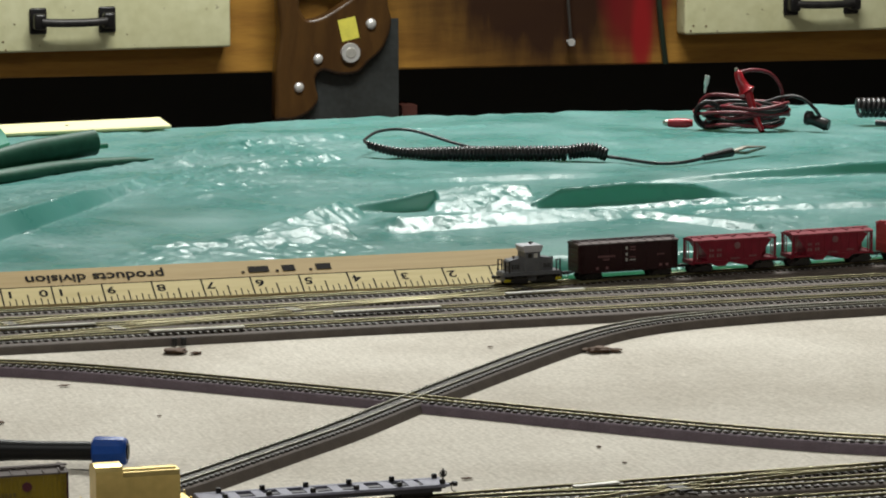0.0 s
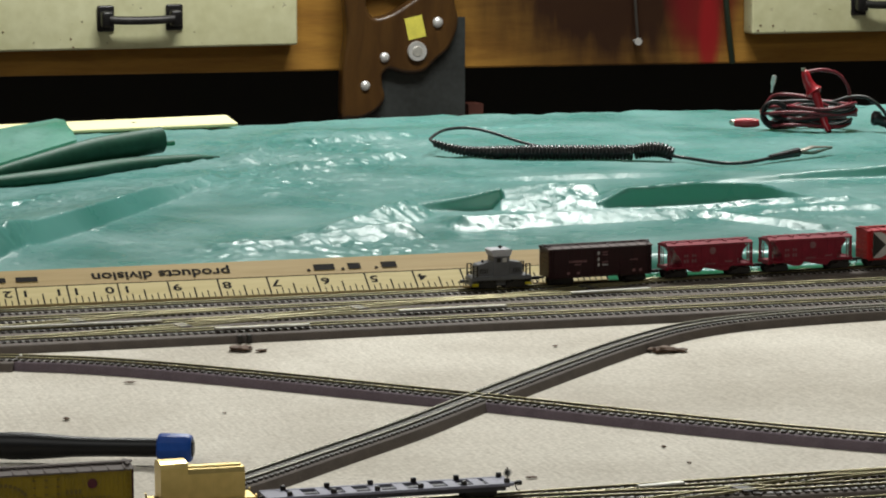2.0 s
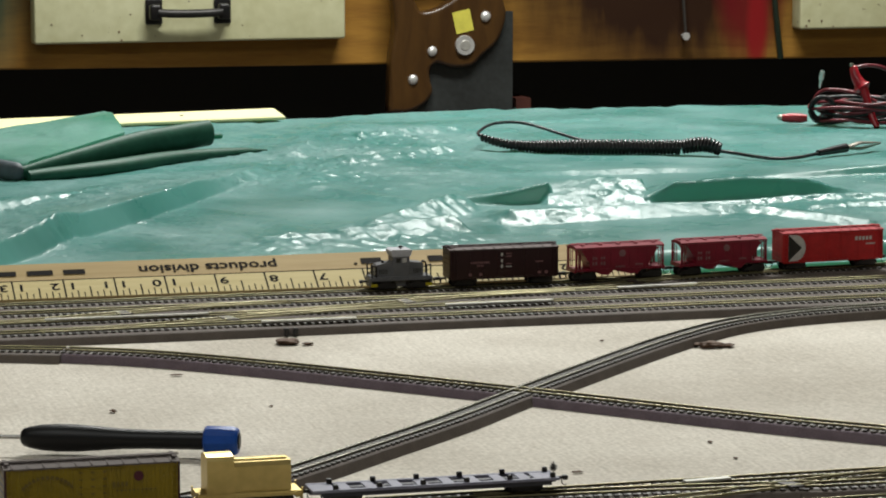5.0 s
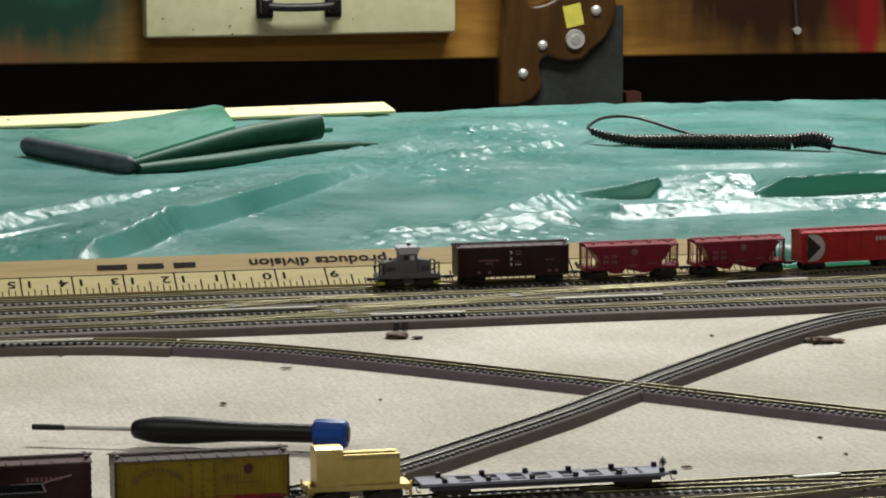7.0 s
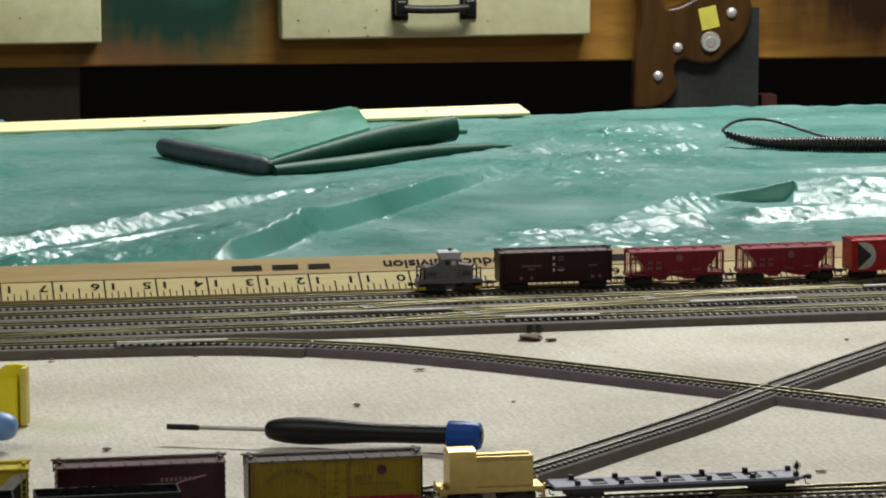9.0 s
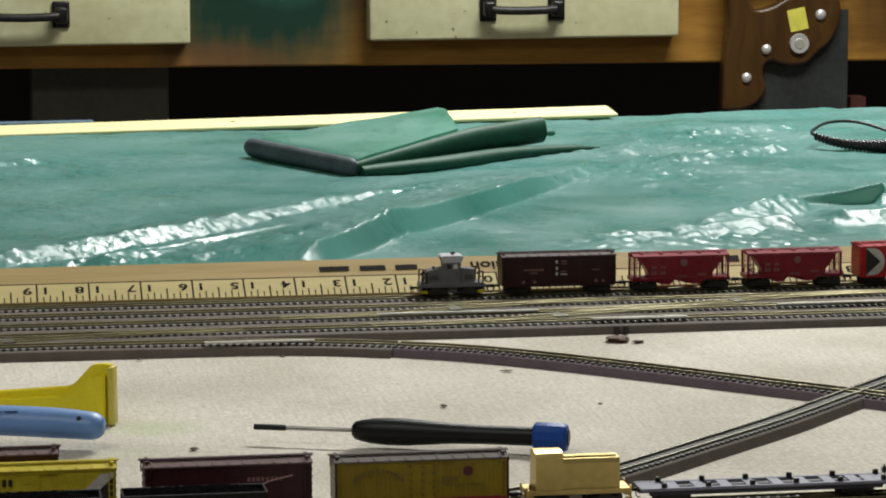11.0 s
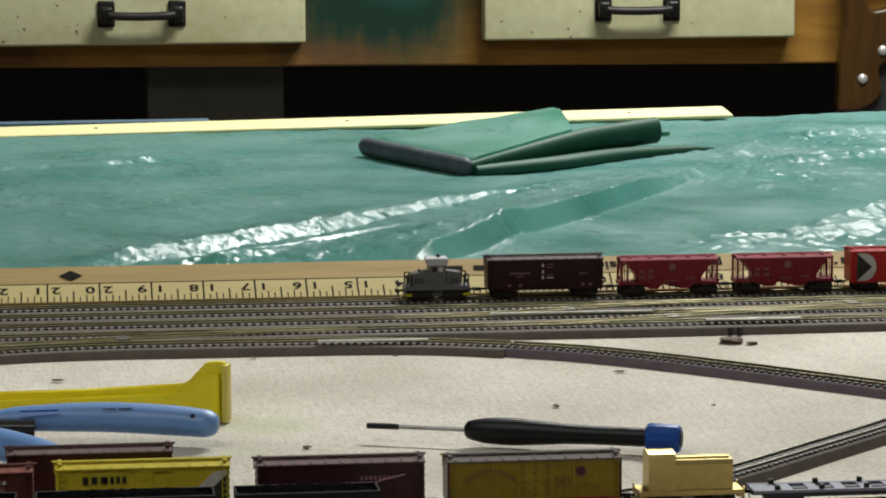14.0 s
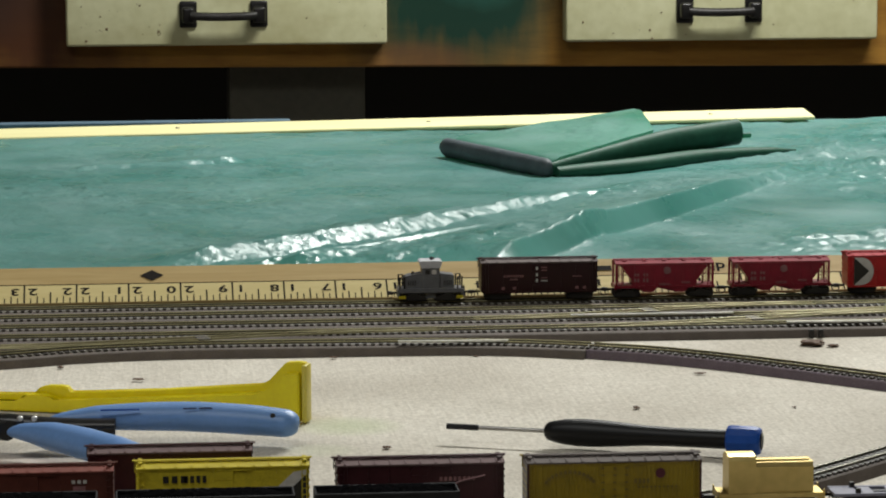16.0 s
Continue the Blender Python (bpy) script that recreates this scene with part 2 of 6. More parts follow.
def bench_wood_material():
    """Varnished bench board with sprayed and dripped paint: green, brown and red patches."""
    m = wood_material("varnished_bench_wood", (0.40, 0.205, 0.038), (0.23, 0.108, 0.020), 0.5, 5.0, (1, 6, 9), spec=0.25)
    nt = m.node_tree
    N, L = nt.nodes, nt.links
    b = nt.nodes["Principled BSDF"]
    tc, sep = N.new("ShaderNodeTexCoord"), N.new("ShaderNodeSeparateXYZ")
    L.new(tc.outputs["Object"], sep.inputs[0])
    last = b.inputs["Base Color"].links[0].from_socket
    wob = N.new("ShaderNodeTexNoise")
    wob.inputs["Scale"].default_value, wob.inputs["Detail"].default_value = 16, 6
    mpw = N.new("ShaderNodeMapping")
    mpw.inputs["Scale"].default_value = (2.2, 1, 0.5)
    L.new(tc.outputs["Object"], mpw.inputs[0])
    L.new(mpw.outputs[0], wob.inputs["Vector"])
    spots = [
        (0.360, 0.045, 0.125, 0.110, (0.009, 0.040, 0.027), 0.99),
        (0.385, 0.080, 0.060, 0.055, (0.028, 0.11, 0.085), 0.8),
        (-0.16, 0.045, 0.07, 0.06, (0.02, 0.10, 0.075), 0.9),
        (-0.13, 0.02, 0.13, 0.12, (0.05, 0.014, 0.009), 0.9),
        (1.205, 0.045, 0.165, 0.125, (0.022, 0.008, 0.004), 0.98),
        (1.325, 0.02, 0.038, 0.07, (0.14, 0.007, 0.009), 0.9),
        (1.335, -0.02, 0.012, 0.06, (0.25, 0.01, 0.012), 0.9),
        (0.315, -0.045, 0.06, 0.02, (0.18, 0.06, 0.035), 0.35),
    ]
    for x, z, rx, rz, colour, most in spots:
        terms = []
        for out, c, r in ((sep.outputs["X"], x, rx), (sep.outputs["Z"], z, rz)):
            s, d, p = N.new("ShaderNodeMath"), N.new("ShaderNodeMath"), N.new("ShaderNodeMath")
            s.operation, d.operation, p.operation = "SUBTRACT", "DIVIDE", "MULTIPLY"
            s.inputs[1].default_value, d.inputs[1].default_value = c, r
            L.new(out, s.inputs[0])
            L.new(s.outputs[0], d.inputs[0])
            L.new(d.outputs[0], p.inputs[0])
            L.new(d.outputs[0], p.inputs[1])
            terms.append(p)
        ad, wn, mr = N.new("ShaderNodeMath"), N.new("ShaderNodeMath"), N.new("ShaderNodeMapRange")
        ad.operation, wn.operation = "ADD", "MULTIPLY_ADD"
        L.new(terms[0].outputs[0], ad.inputs[0])
        L.new(terms[1].outputs[0], ad.inputs[1])
        wn.inputs[1].default_value = 1.1
        L.new(wob.outputs[0], wn.inputs[0])
        L.new(ad.outputs[0], wn.inputs[2])
        mr.inputs[1].default_value, mr.inputs[2].default_value = 0.85, 2.2
        mr.inputs[3].default_value, mr.inputs[4].default_value = most, 0.0
        L.new(wn.outputs[0], mr.inputs[0])
        mix = N.new("ShaderNodeMix")
        mix.data_type = "RGBA"
        mix.inputs["B"].default_value = (*colour, 1)
        L.new(mr.outputs[0], mix.inputs["Factor"])
        L.new(last, mix.inputs["A"])
        last = mix.outputs["Result"]
    L.new(last, b.inputs["Base Color"])
    return m


def drawer_paint():
    """Old cream paint, unevenly yellowed, with brown rubbed stains and small rust flecks."""
    m = surface("cream_drawer_paint", (0.70, 0.69, 0.44), (0.56, 0.545, 0.31), 0.5, 9, bump=0.1, bump_scale=120, dist=0.0004)
    nt = m.node_tree
    N, L = nt.nodes, nt.links
    b = nt.nodes["Principled BSDF"]
    last = b.inputs["Base Color"].links[0].from_socket
    tc = N.new("ShaderNodeTexCoord")
    for f, lo, hi, colour, most, squash in ((6.0, 0.56, 0.76, (0.36, 0.30, 0.12), 0.55, (1, 1, 2.2)), (70.0, 0.70, 0.76, (0.16, 0.085, 0.03), 0.85, (1, 1, 1)), (120.0, 0.70, 0.74, (0.09, 0.045, 0.02), 0.9, (1, 1, 1))):
        mp, n, mr, mix = N.new("ShaderNodeMapping"), N.new("ShaderNodeTexNoise"), N.new("ShaderNodeMapRange"), N.new("ShaderNodeMix")
        mp.inputs["Scale"].default_value = squash
        n.inputs["Scale"].default_value, n.inputs["Detail"].default_value = f, 5
        L.new(tc.outputs["Object"], mp.inputs[0])
        L.new(mp.outputs[0], n.inputs["Vector"])
        mr.inputs[1].default_value, mr.inputs[2].default_value, mr.inputs[4].default_value = lo, hi, most
        L.new(n.outputs[0], mr.inputs[0])
        mix.data_type = "RGBA"
        mix.inputs["B"].default_value = (*colour, 1)
        L.new(mr.outputs[0], mix.inputs["Factor"])
        L.new(last, mix.inputs["A"])
        last = mix.outputs["Result"]
    L.new(last, b.inputs["Base Color"])
    return m


CANVAS = canvas_material()
TARP = tarp_material("green_plastic_sheet", (0.155, 0.405, 0.385), (0.084, 0.275, 0.258), 0.30, 0.44)
TARP_PAD = tarp_material("folded_pad_plastic", (0.12, 0.37, 0.275), (0.08, 0.27, 0.195), 0.40, 0.35)
# rolls and corner of the same sheet, darkened in colour for their shaded front
TARP_SHADED = tarp_material("shaded_green_plastic", (0.030, 0.13, 0.09), (0.018, 0.085, 0.06), 0.5, 0.25)
TARP_ROLL_SHADED = surface("shaded_roll_plastic", (0.022, 0.100, 0.062), (0.012, 0.060, 0.036), 0.62, 20, bump=0.35, bump_scale=70, spec=0.20, rough2=0.42)
BENCH_WOOD = bench_wood_material()
RULER_WOOD = wood_material("boxwood_ruler", (0.50, 0.365, 0.165), (0.42, 0.295, 0.12), 0.6, 9.0, (1.2, 20, 20), 0.05, 0.12)
RULER_BAND = wood_material("yellow_scale_band", (0.66, 0.55, 0.265), (0.58, 0.47, 0.21), 0.6, 9.0, (1.2, 20, 20), 0.05, 0.12)
INK = surface("black_print", (0.014, 0.011, 0.009), rough=0.9, scale=300, spec=0.08)
ROADBED = surface("foam_roadbed", (0.142, 0.118, 0.103), (0.100, 0.084, 0.073), 0.9, 120, bump=0.5, bump_scale=1500, dist=0.0003, spec=0.2)
ROADBED_MAUVE = surface("mauve_foam_roadbed", (0.165, 0.128, 0.150), (0.115, 0.088, 0.102), 0.9, 120, bump=0.5, bump_scale=1500, dist=0.0003, spec=0.2)
TIES = surface("plastic_ties", (0.052, 0.043, 0.034), (0.032, 0.026, 0.021), 0.7, 300, bump=0.2, spec=0.3, vary=0.25)
RAIL = surface("nickel_rail", (0.40, 0.36, 0.20), (0.21, 0.185, 0.10), 0.46, 40, metal=0.7, rough2=0.36, stretch=(0.3, 1, 1))
RAIL_DULL = surface("dull_rail", (0.36, 0.345, 0.28), (0.22, 0.21, 0.16), 0.5, 50, metal=0.5, rough2=0.42)
RAIL_WEB = surface("dark_rail_web", (0.060, 0.050, 0.030), (0.036, 0.030, 0.018), 0.6, 60, metal=0.3)
GAP_LIT = surface("pale_lit_gap", (0.36, 0.335, 0.30), (0.17, 0.155, 0.135), 0.6, 400, spec=0.4)
GAP_LIT_GREY = surface("grey_lit_gap", (0.40, 0.385, 0.345), (0.26, 0.245, 0.215), 0.7, 400, spec=0.3)
RAIL_BRIGHT = surface("bright_rail", (0.80, 0.79, 0.73), (0.45, 0.44, 0.38), 0.35, 60, metal=0.3)
DRAWER = drawer_paint()
IRON = surface("black_iron", (0.018, 0.016, 0.016), (0.01, 0.01, 0.01), 0.35, 200, metal=0.3)
WORN_IRON = surface("worn_iron", (0.045, 0.042, 0.040), (0.014, 0.013, 0.012), 0.5, 90, metal=0.5, rough2=0.38)
BENCH_SHADE = surface("bench_shade_black", (0.024, 0.020, 0.015), rough=0.9, scale=8)
LEGWOOD = surface("grey_leg_board", (0.10, 0.095, 0.07), (0.07, 0.066, 0.05), 0.8, 14, bump=0.1)
PLASTER = surface("wall_plaster", (0.30, 0.27, 0.22), (0.24, 0.22, 0.18), 0.9, 4, bump=0.1)
CEILING = surface("ceiling_board", (0.62, 0.60, 0.55), (0.52, 0.5, 0.46), 0.9, 4)
CONCRETE = surface("concrete_floor", (0.20, 0.19, 0.175), (0.13, 0.125, 0.12), 0.8, 5, bump=0.2)
TABLETOP = surface("plywood_table", (0.36, 0.25, 0.14), (0.28, 0.19, 0.10), 0.6, 10)
LATH = wood_material("yellow_lath", (0.84, 0.79, 0.44), (0.76, 0.70, 0.34), 0.5, 8.0, (1, 16, 16), 0.1)
BLUE_LATH = surface("blue_lath_paint", (0.09, 0.16, 0.22), rough=0.6, scale=40)

# ---- mesh helpers ----


def link(name, bm, material, parent=None, label="", smooth=None):
    me = bpy.data.meshes.new(name)
    bmesh.ops.recalc_face_normals(bm, faces=bm.faces[:])
    bm.to_mesh(me)
    bm.free()
    if smooth is not None:
        me.polygons.foreach_set("use_smooth", [True] * len(me.polygons))
        if smooth < 180:
            me.set_sharp_from_angle(angle=radians(smooth))
    me.materials.append(material)
    ob = new(name, me)
    if parent:
        ob.parent = parent
    if label:
        tagged(ob, label)
    return ob


def part(name, bm, material, parent, label="", smooth=None):
    return link(name, bm, material, parent, label, smooth)


def holder(name, label, category, m=None, group="", kind=""):
    ob = new(name)
    ob.empty_display_size = 0.01
    if m is not None:
        ob.matrix_world = m
    return tagged(ob, label, category, group, kind)


def raw(name, verts, faces, material, parent=None, label="", smooth=None):
    me = bpy.data.meshes.new(name)
    me.from_pydata([tuple(v) for v in verts], [], [tuple(f) for f in faces])
    me.update()
    if smooth is not None:
        me.polygons.foreach_set("use_smooth", [True] * len(me.polygons))
        if smooth < 180:
            me.set_sharp_from_angle(angle=radians(smooth))
    me.materials.append(material)
    ob = new(name, me)
    if parent:
        ob.parent = parent
    if label:
        tagged(ob, label)
    return ob


def box(bm, x0, x1, y0, y1, z0, z1, bevel=0.0, seg=2, m=None):
    vs = [bm.verts.new((x, y, z)) for x in (x0, x1) for y in (y0, y1) for z in (z0, z1)]
    fs = [bm.faces.new([vs[i] for i in q]) for q in ((0, 1, 3, 2), (4, 6, 7, 5), (0, 4, 5, 1), (2, 3, 7, 6), (0, 2, 6, 4), (1, 5, 7, 3))]
    bmesh.ops.recalc_face_normals(bm, faces=fs)
    if m is not None:
        for v in vs:
            v.co = m @ v.co
    if bevel:
        es = list({e for f in fs for e in f.edges})
        bmesh.ops.bevel(bm, geom=es, offset=bevel, segments=seg, affect="EDGES", profile=0.5)
    return bm


def rod(bm, a, b, r, seg=8, r2=None, caps=True):
    a, b = Vector(a), Vector(b)
    q = (b - a).to_track_quat("Z", "Y").to_matrix()
    rings = []
    for p, rad in ((a, r), (b, r if r2 is None else r2)):
        rings.append([bm.verts.new(p + q @ Vector((rad * math.cos(k * math.tau / seg), rad * math.sin(k * math.tau / seg), 0))) for k in range(seg)])
    for k in range(seg):
        bm.faces.new((rings[0][k], rings[0][(k + 1) % seg], rings[1][(k + 1) % seg], rings[1][k]))
    if caps:
        bm.faces.new(rings[0][::-1])
        bm.faces.new(rings[1])
    return bm


def prism(bm, outline, x0, x1, axis="x"):
    """Extrude a closed outline of (a, b): along x (a, b are y, z), along y (x, z) or along z (x, y)."""
    put = {"x": lambda a, b, t: (t, a, b), "y": lambda a, b, t: (a, t, b), "z": lambda a, b, t: (a, b, t)}[axis]
    r0 = [bm.verts.new(put(a, b, x0)) for a, b in outline]
    r1 = [bm.verts.new(put(a, b, x1)) for a, b in outline]
    n = len(outline)
    for k in range(n):
        bm.faces.new((r0[k], r0[(k + 1) % n], r1[(k + 1) % n], r1[k]))
    bm.faces.new(r0[::-1])
    bm.faces.new(r1)
    return bm


def smooth_line(pts, step):
    """Catmull-Rom through the points, resampled evenly."""
    p = [Vector(q) for q in pts]
    p = [p[0] * 2 - p[1]] + p + [p[-1] * 2 - p[-2]]
    fine = []
    for i in range(1, len(p) - 2):
        n = max(2, int((p[i + 1] - p[i]).length / step * 3))
        for k in range(n):
            t = k / n
            fine.append(0.5 * ((2 * p[i]) + (p[i + 1] - p[i - 1]) * t + (2 * p[i - 1] - 5 * p[i] + 4 * p[i + 1] - p[i + 2]) * t * t + (3 * p[i] - p[i - 1] - 3 * p[i + 1] + p[i + 2]) * t ** 3))
    fine.append(p[-2])
    out, acc = [fine[0]], 0.0
    for a, b in zip(fine, fine[1:]):
        d = (b - a).length
        while acc + d >= step:
            f = (step - acc) / d
            a = a + (b - a) * f
            d = (b - a).length
            out.append(a.copy())
            acc = 0.0
        acc += d
    if (out[-1] - fine[-1]).length > step * 0.3:
        out.append(fine[-1])
    return out


def tube(bm, pts, r, seg=8, radii=None, flat=1.0, up=(0, 0, 1)):
    """Sweep a round or flattened section along points; radii per point; flat scales it upwards."""
    rings, n = [], len(pts)
    for i, p in enumerate(pts):
        d = (Vector(pts[min(i + 1, n - 1)]) - Vector(pts[max(i - 1, 0)])).normalized()
        s = d.cross(Vector(up))
        s = s.normalized() if s.length > 1e-6 else Vector((1, 0, 0))
        u = s.cross(d)
        rad = radii[i] if radii else r
        rings.append([bm.verts.new(Vector(p) + s * (rad * math.cos(k * math.tau / seg)) + u * (rad * flat * math.sin(k * math.tau / seg))) for k in range(seg)])
    for a, b in zip(rings, rings[1:]):
        for k in range(seg):
            bm.faces.new((a[k], a[(k + 1) % seg], b[(k + 1) % seg], b[k]))
    bm.faces.new(rings[0][::-1])
    bm.faces.new(rings[-1])
    return bm


def letters(text, size, spacing=1.0):
    """Built-in font as a flat mesh, centred."""
    cu = bpy.data.curves.new("letters", "FONT")
    cu.body, cu.size, cu.align_x, cu.align_y, cu.space_character = text, size, "CENTER", "CENTER", spacing
    cu.resolution_u, cu.offset = 3, size * 0.022
    ob = bpy.data.objects.new("letters", cu)
    scene.collection.objects.link(ob)
    me = bpy.data.meshes.new_from_object(ob.evaluated_get(bpy.context.evaluated_depsgraph_get()))
    bpy.data.objects.remove(ob)
    bm = bmesh.new()
    bm.from_mesh(me)
    bpy.data.meshes.remove(me)
    return bm


def sheet_outline(name, loops, thick, material, parent, label="", bevel=0.0):
    """A flat board cut to an outline (first loop) with holes (other loops), standing in the xz plane."""
    cu = bpy.data.curves.new(name, "CURVE")
    cu.dimensions, cu.fill_mode, cu.extrude, cu.bevel_depth, cu.bevel_resolution = "2D", "BOTH", thick / 2, bevel, 2
    for loop in loops:
        pts = [p.to_tuple() for p in smooth_line([(*q, 0) for q in loop + loop[:1]], 0.004)][:-1]
        s = cu.splines.new("POLY")
        s.points.add(len(pts) - 1)
        for k, q in enumerate(pts):
            s.points[k].co = (q[0], q[1], 0, 1)
        s.use_cyclic_u = True
    ob = bpy.data.objects.new(name, cu)
    scene.collection.objects.link(ob)
    me = bpy.data.meshes.new_from_object(ob.evaluated_get(bpy.context.evaluated_depsgraph_get()))
    bpy.data.objects.remove(ob)
    me.transform(Matrix.Rotation(radians(90), 4, "X"))
    me.materials.clear()
    me.materials.append(material)
    ob = new(name, me)
    ob.parent = parent
    if label:
        tagged(ob, label)
    return ob


# ---- room: unseen walls and ceiling, added to bounce fill light ----


def slab(name, x0, x1, y0, y1, z0, z1, material, label, category, kind="structure"):
    return tagged(link(name, box(bmesh.new(), x0, x1, y0, y1, z0, z1), material), label, category, kind=kind)


slab("floor", -2.6, 3.4, -1.6, 4.6, -0.95, -0.85, CONCRETE, "grey concrete workshop floor in shadow", "floor")
slab("ceiling", -2.6, 3.4, -1.6, 4.6, 1.75, 1.85, CEILING, "pale unseen ceiling added to bounce light", "ceiling")
slab("wall_north", -2.6, 3.4, 4.5, 4.6, -0.85, 1.75, PLASTER, "plain unseen wall added behind the workbench", "wall")
slab("wall_south", -2.6, 3.4, -1.6, -1.5, -0.85, 1.75, PLASTER, "plain unseen wall added to bounce light", "wall")
slab("wall_west", -2.6, -2.5, -1.5, 4.5, -0.85, 1.75, PLASTER, "plain unseen wall added to bounce light", "wall")
slab("wall_east", 3.3, 3.4, -1.5, 4.5, -0.85, 1.75, PLASTER, "plain unseen wall added to bounce light", "wall")

# ---- layout table and its canvas ----
table = holder("layout_table", "plywood table that carries the model railway yard", "table")
part("tabletop", box(bmesh.new(), -1.2, 1.7, 0.6, 2.40, -0.045, -0.004, 0.002), TABLETOP, table)
for lx in (-1.1, 1.6):
    for ly in (0.7, 2.3):
        part("leg", box(bmesh.new(), lx - 0.04, lx + 0.04, ly - 0.04, ly + 0.04, -0.85, -0.045), TABLETOP, table)


def canvas_sheet():
    nx, ny = 360, 150
    xs, ys = np.linspace(-1.0, 1.5, nx), np.linspace(0.62, 1.66, ny)
    verts = []
    for y in ys:
        for x in xs:
            verts.append((x, y, 0.0006 * noise.noise((x * 9, y * 9, 2.0)) - 0.0006))
    faces = [(j * nx + i, j * nx + i + 1, (j + 1) * nx + i + 1, (j + 1) * nx + i) for j in range(ny - 1) for i in range(nx - 1)]
    ob = raw("canvas_ground", verts, faces, CANVAS, smooth=180)
    return tagged(ob, "beige woven canvas cloth under the model tracks", "cloth", kind="structure")


canvas_sheet()


LATTICE = np.random.RandomState(11).rand(128, 128)


def cloud(x, y, f, seed):
    """Smooth lattice noise from 0 to 1 over arrays."""
    u, v = x * f + seed * 17.31, y * f + seed * 9.77
    i, j = np.floor(u).astype(int), np.floor(v).astype(int)
    a, b = u - i, v - j
    a, b = a * a * (3 - 2 * a), b * b * (3 - 2 * b)
    g = lambda p, q: LATTICE[p % 128, q % 128]
    return (g(i, j) * (1 - a) + g(i + 1, j) * a) * (1 - b) + (g(i, j + 1) * (1 - a) + g(i + 1, j + 1) * a) * b


def pleat(v):
    return np.abs(v - np.floor(v) - 0.5) * 2


def crumple(x, y, f, seed, bias=0.0):
    """Sharp-edged facets of crushed film: pleats in many directions, each wandering; slope about one."""
    z = np.zeros_like(x)
    for k in range(5):
        an = k * math.pi / 5 + seed * 0.71 + bias
        fk = f * (0.65 + 0.19 * k)
        wander = 1.5 * cloud(x, y, f * 0.33, seed + k) + 0.55 * cloud(x, y, f * 0.9, seed + k + 40)
        z += pleat((x * math.cos(an) + y * math.sin(an)) * fk + wander) / (2 * fk)
    return z * 0.45


def patch(x, y, ax, ay, bx, by, r):
    """One along a stretch from a to b, falling to nothing at r beside it."""
    dx, dy = bx - ax, by - ay
    s = np.clip(((x - ax) * dx + (y - ay) * dy) / (dx * dx + dy * dy + 1e-9), 0, 1)
    d = np.hypot(x - ax - s * dx, y - ay - s * dy) / r
    return np.clip(1 - d, 0, 1) ** 2 * (3 - 2 * np.clip(1 - d, 0, 1))


# foot of each fold from and to, heights along it, front width, back width, unevenness of the foot
FOLDS = []


def fold(ax, ay, bx, by, crest, front, back, uneven):
    FOLDS.append((ax, ay, bx, by, crest, front, back, uneven))


fold(0.200, 1.637, 0.428, 2.019, ((0, 0.0115), (0.27, 0.0130), (0.70, 0.0100), (1, 0.001)), 0.0088, 0.095, 0.0006)
fold(0.478, 1.848, 0.546, 1.822, ((0, 0.0005), (0.5, 0.006), (1, 0.0120)), 0.0045, 0.060, 0.0006)
fold(0.543, 1.806, 0.602, 1.796, ((0, 0.0105), (0.55, 0.0120), (1, 0.0110)), 0.039, 0.040, 0.002)
fold(0.596, 1.802, 0.742, 1.806, ((0, 0.001), (0.17, 0.0135), (0.45, 0.0150), (0.75, 0.0105), (1, 0.001)), 0.0048, 0.065, 0.0006)
fold(0.600, 1.787, 0.755, 1.790, ((0, 0.003), (1, 0.003)), 0.0065, 0.014, 0.002)
fold(0.505, 1.737, 0.645, 1.752, ((0, 0.0072), (0.6, 0.0068), (1, 0.004)), 0.0160, 0.040, 0.003)
fold(0.640, 1.760, 0.690, 1.690, ((0, 0.0040), (1, 0.003)), 0.0085, 0.024, 0.002)
fold(0.690, 1.757, 0.860, 1.748, ((0, 0.002), (1, 0.003)), 0.0060, 0.030, 0.003)
fold(0.398, 1.690, 0.470, 1.715, ((0, 0.004), (1, 0.007)), 0.0150, 0.030, 0.003)
fold(0.435, 1.735, 0.500, 1.800, ((0, 0.004), (1, 0.010)), 0.0180, 0.025, 0.003)
fold(0.350, 1.690, 0.440, 1.702, ((0, 0.002), (1, 0.003)), 0.0060, 0.020, 0.002)
fold(0.040, 1.655, 0.358, 1.945, ((0, 0.0050), (0.25, 0.0064), (0.45, 0.0056), (0.65, 0.0066), (0.85, 0.0055), (1, 0.003)), 0.0125, 0.050, 0.005)
fold(0.075, 1.650, 0.330, 1.880, ((0, 0.0040), (0.6, 0.0050), (1, 0.002)), 0.0085, 0.014, 0.003)
fold(0.090, 1.645, 0.215, 1.757, ((0, 0.0050), (1, 0.003)), 0.0100, 0.024, 0.0015)
fold(0.721, 1.908, 1.100, 1.895, ((0, 0.002), (0.35, 0.008), (1, 0.012)), 0.0050, 0.060, 0.003)
fold(-0.031, 2.066, 0.067, 2.118, ((0, 0.002), (1, 0.003)), 0.0070, 0.030, 0.004)
fold(0.425, 1.930, 0.476, 1.831, ((0, 0.002), (1, 0.0025)), 0.0070, 0.020, 0.003)
fold(0.480, 2.020, 0.560, 2.080, ((0, 0.003), (1, 0.004)), 0.0090, 0.024, 0.005)
fold(0.460, 2.080, 0.500, 2.190, ((0, 0.003), (1, 0.004)), 0.0090, 0.024, 0.005)
fold(0.520, 2.180, 0.600, 2.215, ((0, 0.004), (1, 0.003)), 0.0090, 0.024, 0.005)
